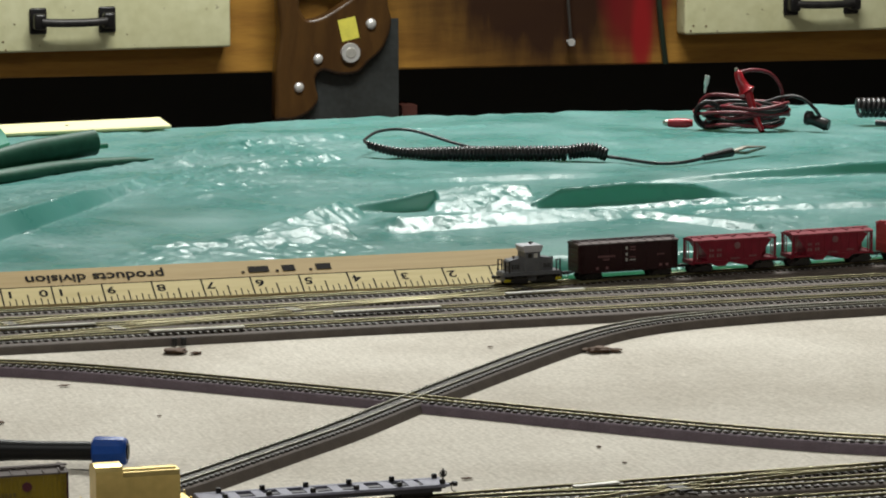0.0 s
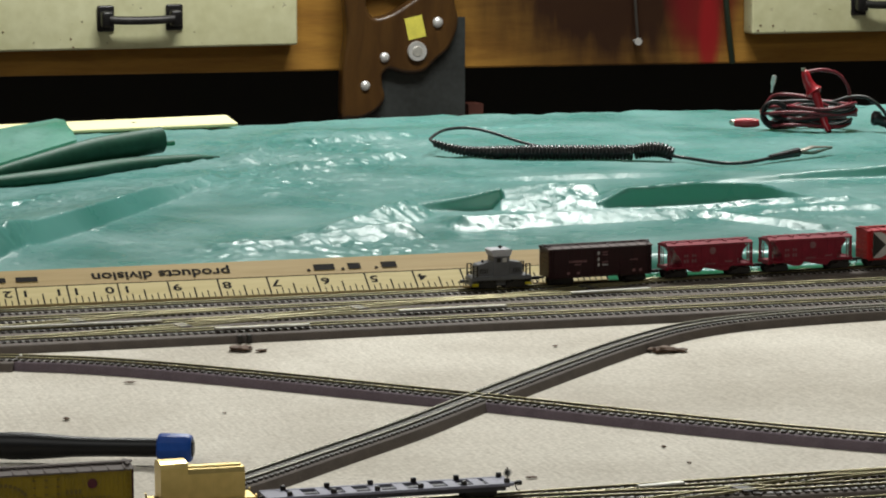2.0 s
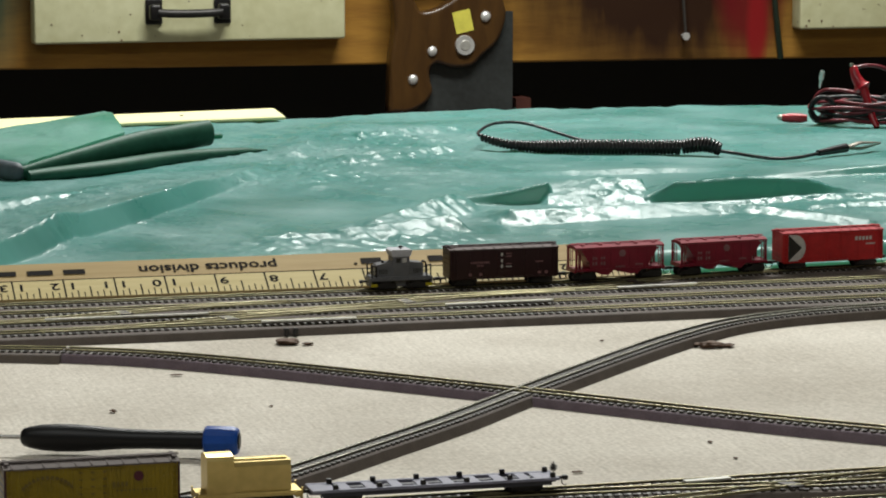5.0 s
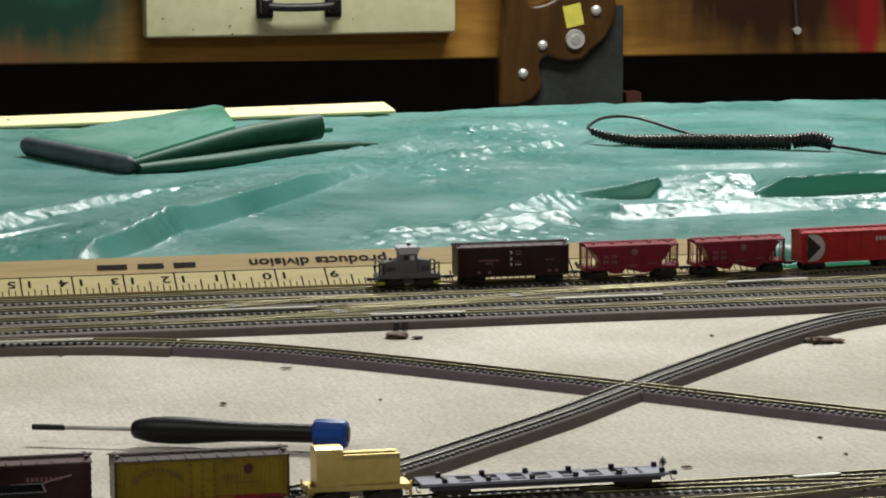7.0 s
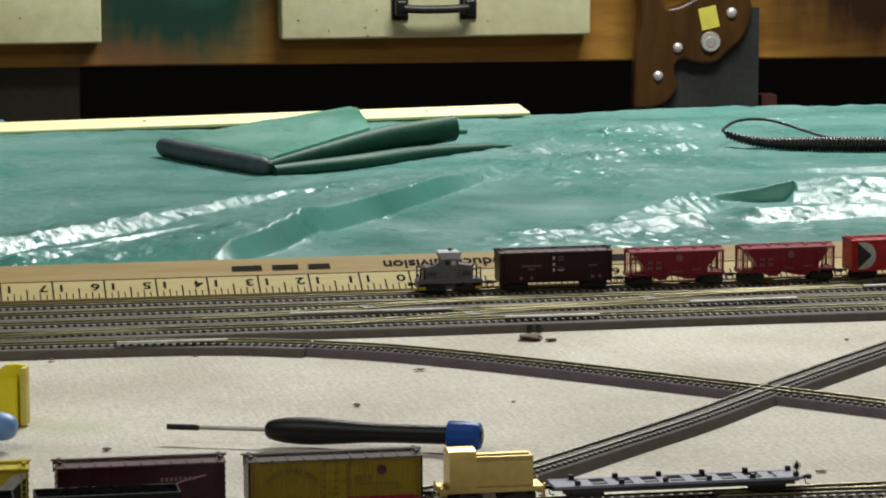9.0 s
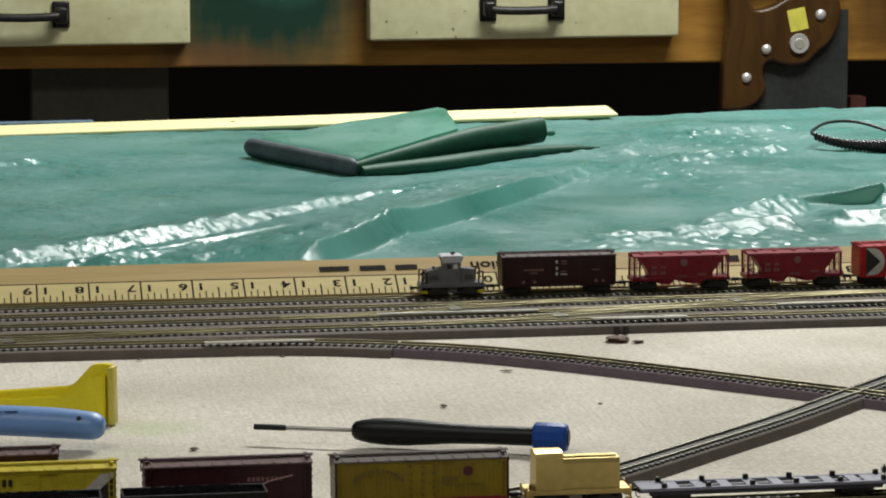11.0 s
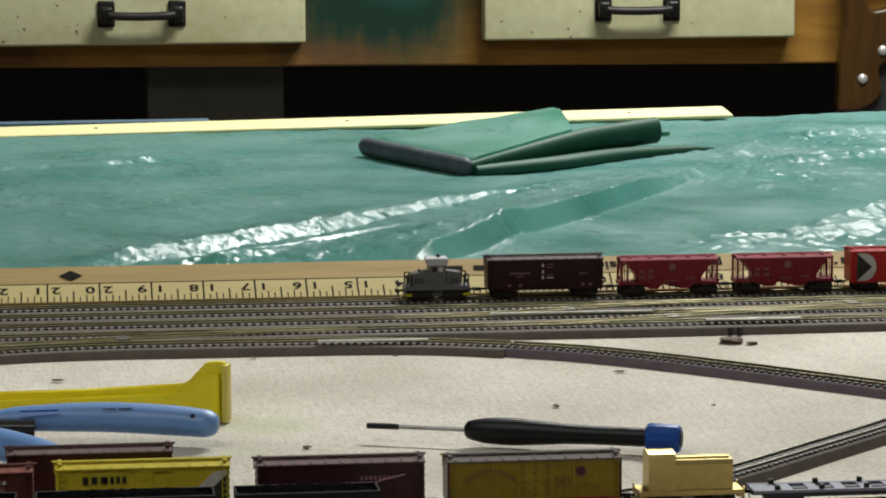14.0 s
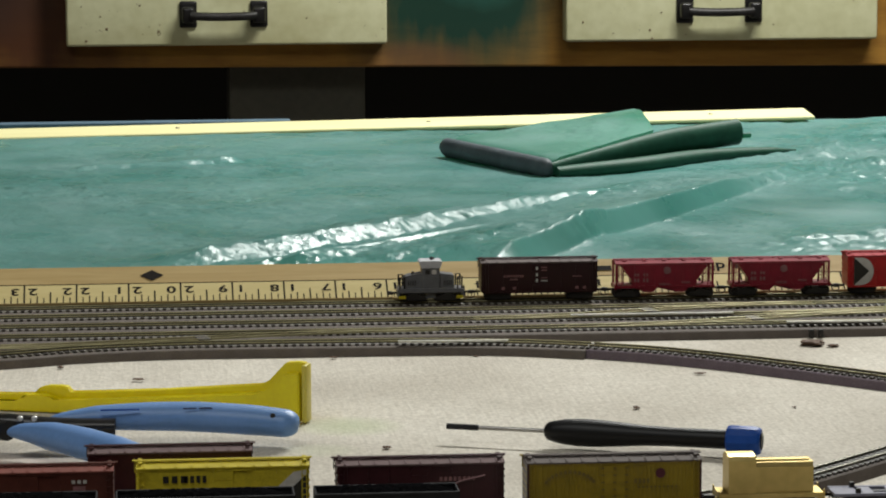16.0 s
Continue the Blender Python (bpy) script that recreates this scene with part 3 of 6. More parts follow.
fold(0.640, 2.260, 0.720, 2.270, ((0, 0.002), (1, 0.002)), 0.0060, 0.024, 0.003)
fold(0.560, 1.960, 0.720, 1.955, ((0, 0.001), (0.5, 0.0030), (1, 0.001)), 0.0080, 0.030, 0.004)
# crushed stretches: from, to, reach, steepness
CRUSHED = [
    (0.470, 2.03, 0.545, 2.20, 0.17, 0.30), (0.420, 1.70, 0.490, 1.79, 0.07, 0.24), (0.56, 1.82, 0.600, 1.83, 0.05, 0.17),
    (0.50, 1.745, 0.66, 1.755, 0.05, 0.09), (0.04, 1.68, 0.32, 1.93, 0.055, 0.22), (0.10, 1.66, 0.24, 1.72, 0.045, 0.26),
    (0.36, 1.68, 0.44, 1.70, 0.06, 0.30), (0.60, 2.20, 0.95, 2.10, 0.14, 0.17), (0.72, 1.78, 1.0, 1.86, 0.10, 0.14), (0.35, 1.98, 0.45, 2.05, 0.10, 0.2), (-0.06, 2.06, 0.09, 2.11, 0.10, 0.15), (0.02, 1.88, 0.12, 1.90, 0.07, 0.11),
]


def tarp_height(x, y):
    """Height of the rumpled sheet: lying flat, with long folds and crushed film."""
    z = 0.0112 + 0.0030 * (cloud(x, y, 6.0, 1) - 0.5) + 0.0014 * (cloud(x, y * 1.3, 18.0, 2) - 0.5)
    steep = 0.035 + 0.085 * np.clip((cloud(x, y * 1.4, 7.0, 3) - 0.45) / 0.4, 0, 1) * np.clip((x + 0.05) / 0.5, 0.35, 1)
    for ax, ay, bx, by, r, amount in CRUSHED:
        steep = np.maximum(steep, amount * patch(x, y, ax, ay, bx, by, r))
    drift_x, drift_y = x + 0.012 * cloud(x, y, 14.0, 5), y + 0.012 * cloud(x, y, 14.0, 6)
    z += 0.26 * np.minimum(steep, 0.2) * crumple(drift_x, drift_y, 30.0, 3) + 0.62 * steep * crumple(drift_x, drift_y * 0.8, 58.0, 8) + 0.45 * steep * crumple(drift_x, drift_y, 120.0, 5) + 0.22 * steep * crumple(x, y, 240.0, 2)
    lift = np.zeros_like(x)
    for ax, ay, bx, by, crest, front, back, uneven in FOLDS:
        dx, dy = bx - ax, by - ay
        size = math.hypot(dx, dy)
        s = ((x - ax) * dx + (y - ay) * dy) / size ** 2
        off = ((x - ax) * -dy + (y - ay) * dx) / size
        off = off + uneven * ((cloud(x, y, 22.0, 7) - 0.5))
        h = np.interp(s, [c[0] for c in crest], [c[1] for c in crest]) * np.clip(np.minimum((s + 0.08) / 0.08, (1.06 - s) / 0.06), 0, 1)
        lift = np.maximum(lift, h * np.clip(np.minimum(off / front, 1 - (off - front) / back), 0, 1))
    z += lift
    # front hem bends down behind the ruler and the rear track
    hem = 1.612 + np.maximum(0.0, x - 0.52) * 0.055
    f = np.clip((y - hem) / 0.012, 0, 1)
    return z * (0.25 + 0.75 * f * (2 - f))


def tarp_sheet():
    nx, ny = 1500, 640
    xs, ys = np.concatenate([np.linspace(-0.45, -0.13, 80)[:-1], np.linspace(-0.13, 1.16, nx - 119), np.linspace(1.16, 1.22, 41)[1:]]), np.linspace(1.606, 2.385, ny)
    nx = len(xs)
    x, y = np.meshgrid(xs, ys)
    yy = y + np.maximum(0.0, x - 0.52) * 0.055 * (2.385 - y) / 0.78
    z = tarp_height(x, yy)
    z += np.clip((y - 2.30) / 0.045, 0, 1) * (0.0034 * np.abs(cloud(x, y, 16.0, 12) - 0.5) + 0.0034 * np.abs(cloud(x, y, 45.0, 13) - 0.5) - 0.0012)
    z -= np.maximum(0, y - 2.372) * 1.4
    yy = yy + 0.010 * (cloud(x, y * 0, 16.0, 14) - 0.5) * (y > 2.36)
    verts = np.stack([x, yy, z], -1).reshape(-1, 3)
    i, j = np.meshgrid(np.arange(nx - 1), np.arange(ny - 1))
    a = (j * nx + i).reshape(-1)
    faces = np.stack([a, a + 1, a + nx + 1, a + nx], -1)
    me = bpy.data.meshes.new("green_tarp")
    me.vertices.add(len(verts))
    me.vertices.foreach_set("co", verts.astype(np.float32).reshape(-1))
    me.loops.add(faces.size)
    me.loops.foreach_set("vertex_index", faces.astype(np.int32).reshape(-1))
    me.polygons.add(len(faces))
    me.polygons.foreach_set("loop_start", np.arange(0, faces.size, 4, dtype=np.int32))
    me.update(calc_edges=True)
    me.polygons.foreach_set("use_smooth", [True] * len(faces))
    me.materials.append(TARP)
    return tagged(new("green_tarp", me), "rumpled glossy green plastic sheet spread over the table", "plastic sheet")


tarp_sheet()

# ---- tracks ----
GAUGE, BED = 0.0065, 0.0030
TIE_MESH = {}


def offset_line(line, d):
    out, n = [], len(line)
    for i, p in enumerate(line):
        t = (line[min(i + 1, n - 1)] - line[max(i - 1, 0)]).normalized()
        out.append(Vector((p.x - t.y * d, p.y + t.x * d, p.z)))
    return out


def sweep(line, profile):
    """Closed profile of (sideways, up) along a flat line: verts and faces."""
    verts, faces, k = [], [], len(profile)
    n = len(line)
    for i, p in enumerate(line):
        t = (line[min(i + 1, n - 1)] - line[max(i - 1, 0)]).normalized()
        for a, b in profile:
            verts.append((p.x - t.y * a, p.y + t.x * a, p.z + b))
    for i in range(n - 1):
        for j in range(k):
            faces.append((i * k + j, (i + 1) * k + j, (i + 1) * k + (j + 1) % k, i * k + (j + 1) % k))
    faces.append(tuple(range(k)))
    faces.append(tuple((n - 1) * k + j for j in reversed(range(k))))
    return verts, faces


def track(pts, lift, label, bed=ROADBED, width=0.0160, skip=None, rails=(RAIL, RAIL), web=GAP_LIT):
    thing = holder("railway_track", label, "track", group="model tracks")
    line = smooth_line([(x, y, lift) for x, y in pts], 0.006)
    h = width / 2
    raw("roadbed", *sweep(line, [(-h - 0.0018, -0.0008 - lift), (-h, BED - 0.0004), (-h + 0.0006, BED), (h - 0.0006, BED), (h, BED - 0.0004), (h + 0.0018, -0.0008 - lift)]), bed, thing, "grey foam roadbed strip")
    lip = 0.0006 if web is GAP_LIT_GREY else 0.0003
    # pale strip stands in for the roadbed lit between the ties
    raw("lit_gap_strip", *sweep(line, [(-0.0053, BED - 0.0002), (-0.0052, BED + lip), (0.0052, BED + lip), (0.0053, BED - 0.0002)]), web, thing, "pale web between ties")
    rest, rf = [], []
    rnd = random.Random(int(pts[0][1] * 1000))
    corners = [(a, c, z) for z in (BED - 0.0002, BED + 0.0008) for a, c in ((-0.0064, -0.00085), (0.0064, -0.00085), (0.0064, 0.00085), (-0.0064, 0.00085))]
    quads = [(4, 5, 6, 7), (0, 1, 5, 4), (1, 2, 6, 5), (2, 3, 7, 6), (3, 0, 4, 7)]
    for p in smooth_line([(x, y, lift) for x, y in pts], 0.0036)[:-1]:
        if skip and (p - Vector((*skip, lift))).length < 0.0055:
            continue
        near = min(range(len(line)), key=lambda k: abs(line[k].x - p.x) + abs(line[k].y - p.y))
        t = (line[min(near + 1, len(line) - 1)] - line[max(near - 1, 0)]).normalized()
        m = Matrix.Translation(p) @ Matrix.Rotation(math.atan2(t.y, t.x) + math.pi / 2 + rnd.uniform(-0.02, 0.02), 4, "Z") @ Matrix.Translation((rnd.uniform(-0.0002, 0.0002), 0, 0))
        if -0.06 < p.x < 0.70 and p.y > 1.14:
            if "tie" not in TIE_MESH:
                TIE_MESH["tie"] = bpy.data.meshes.new("tie")
                TIE_MESH["tie"].from_pydata(corners, [], quads)
                TIE_MESH["tie"].materials.append(TIES)
            tie = new("tie", TIE_MESH["tie"])
            tie.parent, tie.matrix_basis = thing, m
        else:
            b = len(rest)
            rest += [m @ Vector(c) for c in corners]
            rf += [tuple(b + k for k in q) for q in quads]
    if rest:
        tagged(raw("tie_strip", rest, rf, TIES, thing, "dark plastic ties"), kind="stuff")
    for side, mat in zip((-1, 1), rails):
        z0, z1 = BED + 0.0008, BED + 0.0018
        side_line = offset_line(line, side * GAUGE / 2)
        # foot and web are darker than the rail head
        rail = raw("rail", *sweep(side_line, [(-0.00050, z0), (-0.00016, z0 + 0.0002), (-0.00016, z1 - 0.0003), (0.00016, z1 - 0.0003), (0.00016, z0 + 0.0002), (0.00050, z0)]), RAIL_WEB, thing, "dark tarnished rail")
        head = [(-0.00036, z1 - 0.00042), (-0.00036, z1 - 0.00030), (-0.00029, z1 - 0.00015), (-0.00017, z1 - 0.00005), (0, z1)]
        raw("rail_head", *sweep(side_line, head + [(-a, b) for a, b in head[-2::-1]]), mat, rail, "bright worn rail head", 50)
    return thing


RAIL_TOP = BED + 0.0018
REAR_LINE = [(-0.80, 1.571), (-0.3, 1.571), (0.2, 1.571), (0.44, 1.572), (0.52, 1.576), (0.60, 1.5835), (0.68, 1.591), (0.80, 1.603), (1.0, 1.625), (1.3, 1.66)]
track(REAR_LINE, 0.0, "rear yard track with dull rails along the ruler", width=0.0265)
track([(-0.80, 1.544), (0.3, 1.544), (0.6, 1.545), (1.3, 1.55)], 0.00015, "straight yard track on grey foam", width=0.0265)
track([(-0.80, 1.516), (0.3, 1.516), (1.3, 1.515)], 0.0, "straight yard track on grey foam", width=0.0265)
track([(-0.80, 1.487), (0.3, 1.487), (1.3, 1.486)], 0.00015, "straight yard track on grey foam", width=0.0265)
CROSS = (0.375, 1.286)
track([(-0.80, 1.36), (-0.30, 1.405), (-0.12, 1.428), (-0.061, 1.441), (-0.023, 1.453), (0.03, 1.459), (0.117, 1.456), (0.17, 1.448), (0.205, 1.436)], 0.0003, "front yard track that leads out to the crossing", width=0.022)
track([(0.205, 1.436), (0.241, 1.416), (0.290, 1.373), (0.375, 1.286), (0.425, 1.233), (0.478, 1.180), (0.526, 1.142), (0.60, 1.105), (0.75, 1.06), (1.0, 1.02)], 0.0003, "curving track that leaves the yard over a crossing", ROADBED_MAUVE, skip=CROSS)
track([(0.150, 1.104), (0.190, 1.1125), (0.220, 1.1285), (0.246, 1.1505), (0.2858, 1.1900), (0.330, 1.2350), (0.375, 1.286), (0.441, 1.359), (0.483, 1.402), (0.519, 1.432), (0.557, 1.449), (0.605, 1.458), (0.653, 1.460), (0.8, 1.459), (1.3, 1.458)], 0.0005, "diagonal track joining the yard over a crossing", skip=CROSS, rails=(RAIL_DULL, RAIL_DULL), web=GAP_LIT_GREY)
track([(-0.80, 1.094), (0.2, 1.094), (0.5, 1.097), (1.2, 1.10)], 0.0, "front yard track carrying parked freight cars")
track([(0.30, 1.089), (0.36, 1.086), (0.42, 1.080), (0.50, 1.076), (1.2, 1.072)], 0.0004, "front siding that branches off beside the canvas")
track([(-0.80, 1.048), (0.2, 1.048), (0.5, 1.052), (1.2, 1.05)], 0.00015, "front siding carrying parked coal cars")
track([(-0.80, 1.136), (-0.2, 1.134), (0.06, 1.130)], 0.00025, "short siding behind the parked freight cars")


def turnout(x0, y0, x1, y1, plate):
    """Diverging rails of a turnout between two parallel tracks, with bare metal point blades."""
    thing = holder("track_turnout", "turnout with bright bare metal point blades between yard tracks", "turnout", group="turnouts")
    line = smooth_line([(x0, y0, 0.0006), (x0 * 0.75 + x1 * 0.25, y0 * 0.86 + y1 * 0.14, 0.0006), (x0 * 0.25 + x1 * 0.75, y0 * 0.14 + y1 * 0.86, 0.0006), (x1, y1, 0.0006)], 0.006)
    for side in (-1, 1):
        z0 = BED + 0.0004
        raw("rail", *sweep(offset_line(line, side * GAUGE / 2), [(-0.0004, z0), (-0.0002, z0 + 0.0004), (-0.00036, z0 + 0.0006), (-0.0002, z0 + 0.00092), (0, z0 + 0.0010), (0.0002, z0 + 0.00092), (0.00036, z0 + 0.0006), (0.0002, z0 + 0.0004), (0.0004, z0)]), RAIL, thing, "", 50)
    n = len(line)
    (ax, ay), (bx, by) = plate
    lift = BED + 0.0020
    raw("point_plate", *sweep(smooth_line([(ax, ay, lift), ((ax + bx) / 2, (ay + by) / 2, lift), (bx, by, lift)], 0.01), [(-0.0015, 0), (-0.0015, 0.0007), (0.0015, 0.0007), (0.0015, 0)]), RAIL_BRIGHT, thing, "bright bare metal plate")
    raw("bridle", *sweep(line[n // 2 - 1:n // 2 + 1], [(-0.006, BED + 0.0009), (-0.006, BED + 0.0013), (0.006, BED + 0.0013), (0.006, BED + 0.0009)]), TIES, thing)


turnout(0.200, 1.487, 0.385, 1.516, ((0.304, 1.483), (0.3495, 1.482)))
turnout(0.300, 1.516, 0.470, 1.544, ((0.401, 1.510), (0.4555, 1.511)))
turnout(0.430, 1.544, 0.600, 1.582, ((0.499, 1.541), (0.542, 1.5445)))
turnout(-0.08, 1.459, 0.14, 1.487, ((0.118, 1.4485), (0.168, 1.4460)))
turnout(0.33, 1.066, 0.50, 1.096, ((0.379, 1.091), (0.397, 1.093)))
turnout(0.16, 1.516, 0.33, 1.544, ((0.206, 1.5145), (0.284, 1.5130)))
# first pair is a clip, second a notch drawn as dark boxes
for x, y, turn, name in ((0.3153, 1.4705, 0, "rail_joint_clip"), (0.3218, 1.3356, -43, "roadbed_notch")):
    for dx in (-0.0032, 0.0012):
        ob = link("roadbed_mark", box(bmesh.new(), dx, dx + 0.0022, -0.0012, 0.0016, 0.0, 0.0036, 0.0003, 1), IRON)
        ob.matrix_world = pose(x, y, 0, 0, 0, turn)
        tagged(ob, "small dark mark against the foam roadbed", "clip", group="roadbed clips")

# ---- ruler ----


def yardstick():
    thing = holder("wooden_yardstick", "worn wooden yardstick leaning upside down along the rear track", "ruler")
    c, s = math.cos(radians(30)), math.sin(radians(30))
    # local: x along, y up the face from the bottom edge, z out of the face
    m = Matrix.Translation((0, 1.5842, 0.0043)) @ Matrix.Rotation(radians(30), 4, "X")
    thing.matrix_world = m
    inch, x0 = 0.02556, 0.5331
    left, right = x0 - 36.02 * inch, x0 + 0.0005
    part("stick", box(bmesh.new(), left, right, 0, 0.0286, -0.0035, 0, 0.0004, 1), RULER_WOOD, thing, "bare tan wooden stick")
    part("scale_band", box(bmesh.new(), left + 0.0004, right - 0.0004, 0.0004, 0.0144, 0.00005, 0.0001), RULER_BAND, thing, "yellow varnished scale band")
    bm = bmesh.new()
    box(bm, left + 0.001, right - 0.001, 0.0143, 0.0148, 0.0001, 0.00018)
    part("scale_line", bm, INK, thing)
    for n in range(36 * 8 + 1):
        bm = None
        h, w = {0: (0.0146, 0.00042), 4: (0.0086, 0.00038), 2: (0.0056, 0.0003), 6: (0.0056, 0.0003)}.get(n % 8, (0.0043, 0.00028))
        if n % 8 == 0:
            bm = box(bmesh.new(), x0 - n * inch / 8 - w, x0 - n * inch / 8 + w, 0.0003, h, 0.0001, 0.00018)
            part("inch_mark", bm, INK, thing)
        elif n == 1:
            bm = bmesh.new()
            for k in range(36 * 8):
                if k % 8:
                    h, w = {4: (0.0086, 0.00038), 2: (0.0056, 0.0003), 6: (0.0056, 0.0003)}.get(k % 8, (0.0043, 0.00028))
                    box(bm, x0 - k * inch / 8 - w, x0 - k * inch / 8 + w, 0.0003, h, 0.0001, 0.00018)
            tagged(part("eighth_scale", bm, INK, thing), kind="stuff")
    turn = Matrix.Rotation(math.pi, 4, "Z")

    def put(name, bm, x, y, sx=1.0):
        bm.transform(Matrix.Translation((x, y, 0.0002)) @ turn @ Matrix.Diagonal((sx, 1, 1, 1)))
        part(name, bm, INK, thing)

    for n in range(1, 36):
        d = str(n)
        put("numeral", letters(d[0], 0.0074), x0 - n * inch + 0.0042, 0.0094, 1.3)
        if len(d) > 1:
            put("numeral", letters(d[1], 0.0074), x0 - n * inch - 0.0046, 0.0094, 1.3)
    put("printing", letters("products division", 0.0092, 1.0), x0 - 9.08 * inch, 0.0205, 1.12)
    # maker's initials and box line: plain bars
    for x, w, h in ((4.43, 0.0080, 0.0048), (5.15, 0.0066, 0.0048), (5.77, 0.0108, 0.0048)):
        put("printed_bar", box(bmesh.new(), -w / 2, w / 2, -h / 2, h / 2, 0, 0.0001), x0 - x * inch, 0.0205)
        put("printed_stop", box(bmesh.new(), -0.0008, 0.0008, -0.0008, 0.0008, 0, 0.0001), x0 - (x + 0.12) * inch - w / 2, 0.0185)
    for x, w in ((11.75, 0.011), (12.42, 0.013), (13.18, 0.015)):
        put("printed_bar", box(bmesh.new(), -w / 2, w / 2, -0.0019, 0.0019, 0, 0.0001), x0 - x * inch, 0.0205)
    bm = bmesh.new()
    prism(bm, [(-0.0058, 0), (0, -0.0042), (0.0058, 0), (0, 0.0042)], 0.0, 0.0001, "z")
    put("printed_diamond", bm, x0 - 20.55 * inch, 0.0207)


yardstick()

# ---- workbench ----
STEEL = surface("saw_steel", (0.055, 0.06, 0.058), (0.035, 0.037, 0.035), 0.42, 18, metal=0.35, rough2=0.3)
HANDLE_WOOD = wood_material("saw_handle_wood", (0.080, 0.038, 0.010), (0.045, 0.020, 0.006), 0.3, 10.0, (6, 6, 1.2))
CHROME = surface("plated_steel", (0.80, 0.79, 0.76), (0.7, 0.69, 0.66), 0.38, 100, metal=0.55, rough2=0.25)
YELLOW_TAG = surface("yellow_tag", (0.75, 0.68, 0.10), rough=0.6, scale=90)
CHIP = surface("paint_chip", (0.17, 0.11, 0.055), rough=0.8, scale=200)


def workbench():
    thing = holder("workbench", "old varnished workbench with cream drawers and paint stains", "workbench")
    bm = bmesh.new()
    prism(bm, [(-2.0, -0.0341), (2.9, -0.0699), (2.9, 0.30), (-2.0, 0.30)], 3.600, 3.622, "y")
    bmesh.ops.bevel(bm, geom=bm.edges[:], offset=0.0025, segments=2, affect="EDGES", profile=0.5)
    part("apron", bm, BENCH_WOOD, thing, "paint-stained varnished front board")
    part("worktop", box(bmesh.new(), -2.05, 2.95, 3.54, 4.30, 0.30, 0.335, 0.004), TABLETOP, thing)
    # near-black sheets stand in for the shade under the bench
    part("shade_backing", box(bmesh.new(), -2.0, 2.9, 4.26, 4.28, -0.85, 0.30), BENCH_SHADE, thing)
    part("shade_underside", box(bmesh.new(), -2.0, 2.9, 3.622, 4.26, -0.05, -0.03), BENCH_SHADE, thing)
    for x0, x1 in ((0.108, 0.262), (-1.2, -1.05), (2.2, 2.35)):
        part("leg", box(bmesh.new(), x0, x1, 3.66, 3.76, -0.85, -0.05, 0.003), LEGWOOD, thing, "grey unpainted leg board")
    for k, x in enumerate((-0.0718, 0.4789, 1.378, -0.623)):
        drawer = part("drawer", box(bmesh.new(), x, x + 0.352, 3.570, 3.5995, -0.0225, 0.150, 0.003, 3), DRAWER, thing, "chipped cream painted drawer front", 40)
        xm = x + 0.172
        for sx in (-1, 1):
            bm = bmesh.new()
            box(bm, xm + sx * 0.0387 - 0.0095, xm + sx * 0.0387 + 0.0095, 3.5665, 3.570, -0.0025, 0.0265, 0.0022, 3)
            box(bm, xm + sx * 0.0387 - 0.0068, xm + sx * 0.0387 + 0.0068, 3.5520, 3.5670, 0.0030, 0.0205, 0.0030, 3)
            part("handle_mount", bm, IRON, drawer, "square black iron handle mount", 40)
        bm = bmesh.new()
        tube(bm, smooth_line([(xm - 0.036, 3.5545, 0.0115), (xm - 0.024, 3.5525, 0.0105), (xm, 3.552, 0.0100), (xm + 0.024, 3.5525, 0.0105), (xm + 0.036, 3.5545, 0.0115)], 0.004), 0.0047, 12)
        part("handle_bar", bm, WORN_IRON, drawer, "worn dark iron handle bar", 60)
        rnd = random.Random(k + 5)
        for _ in range(6):
            cx, cz, r = x + 0.006 + rnd.random() ** 2 * 0.33, -0.020 + rnd.random() ** 2 * 0.045, rnd.uniform(0.0006, 0.0018)
            bm = bmesh.new()
            pts = [(cx + r * rnd.uniform(0.6, 1.3) * math.cos(a), cz + r * rnd.uniform(0.5, 1.0) * math.sin(a)) for a in [q * math.tau / 7 for q in range(7)]]
            prism(bm, pts, 3.5694, 3.5699, "y")
            part("paint_chip", bm, CHIP, drawer)
    bm = bmesh.new()
    rod(bm, (1.2427, 3.600, -0.029), (1.2427, 3.588, -0.029), 0.0022, 10)
    rod(bm, (1.2427, 3.588, -0.029), (1.2427, 3.586, -0.029), 0.0045, 14)
    part("nail", bm, CHROME, thing, "bright nail head")
    bm = bmesh.new()
    tube(bm, smooth_line([(1.235, 3.592, 0.12), (1.238, 3.592, 0.05), (1.2427, 3.589, -0.026)], 0.01), 0.0018, 6)
    part("hook_wire", bm, surface("dull_wire", (0.10, 0.09, 0.08), rough=0.4, scale=80, metal=0.6), thing, "thin wire hanging to a nail")
    bm = bmesh.new()
    tube(bm, smooth_line([(1.352, 3.594, 0.14), (1.353, 3.593, 0.03), (1.358, 3.594, -0.02), (1.364, 3.597, -0.058)], 0.01), 0.0035, 8)
    part("dark_cable", bm, surface("dark_green_cable", (0.012, 0.022, 0.012), rough=0.5, scale=60), thing, "dark green cable stapled to the board")


workbench()


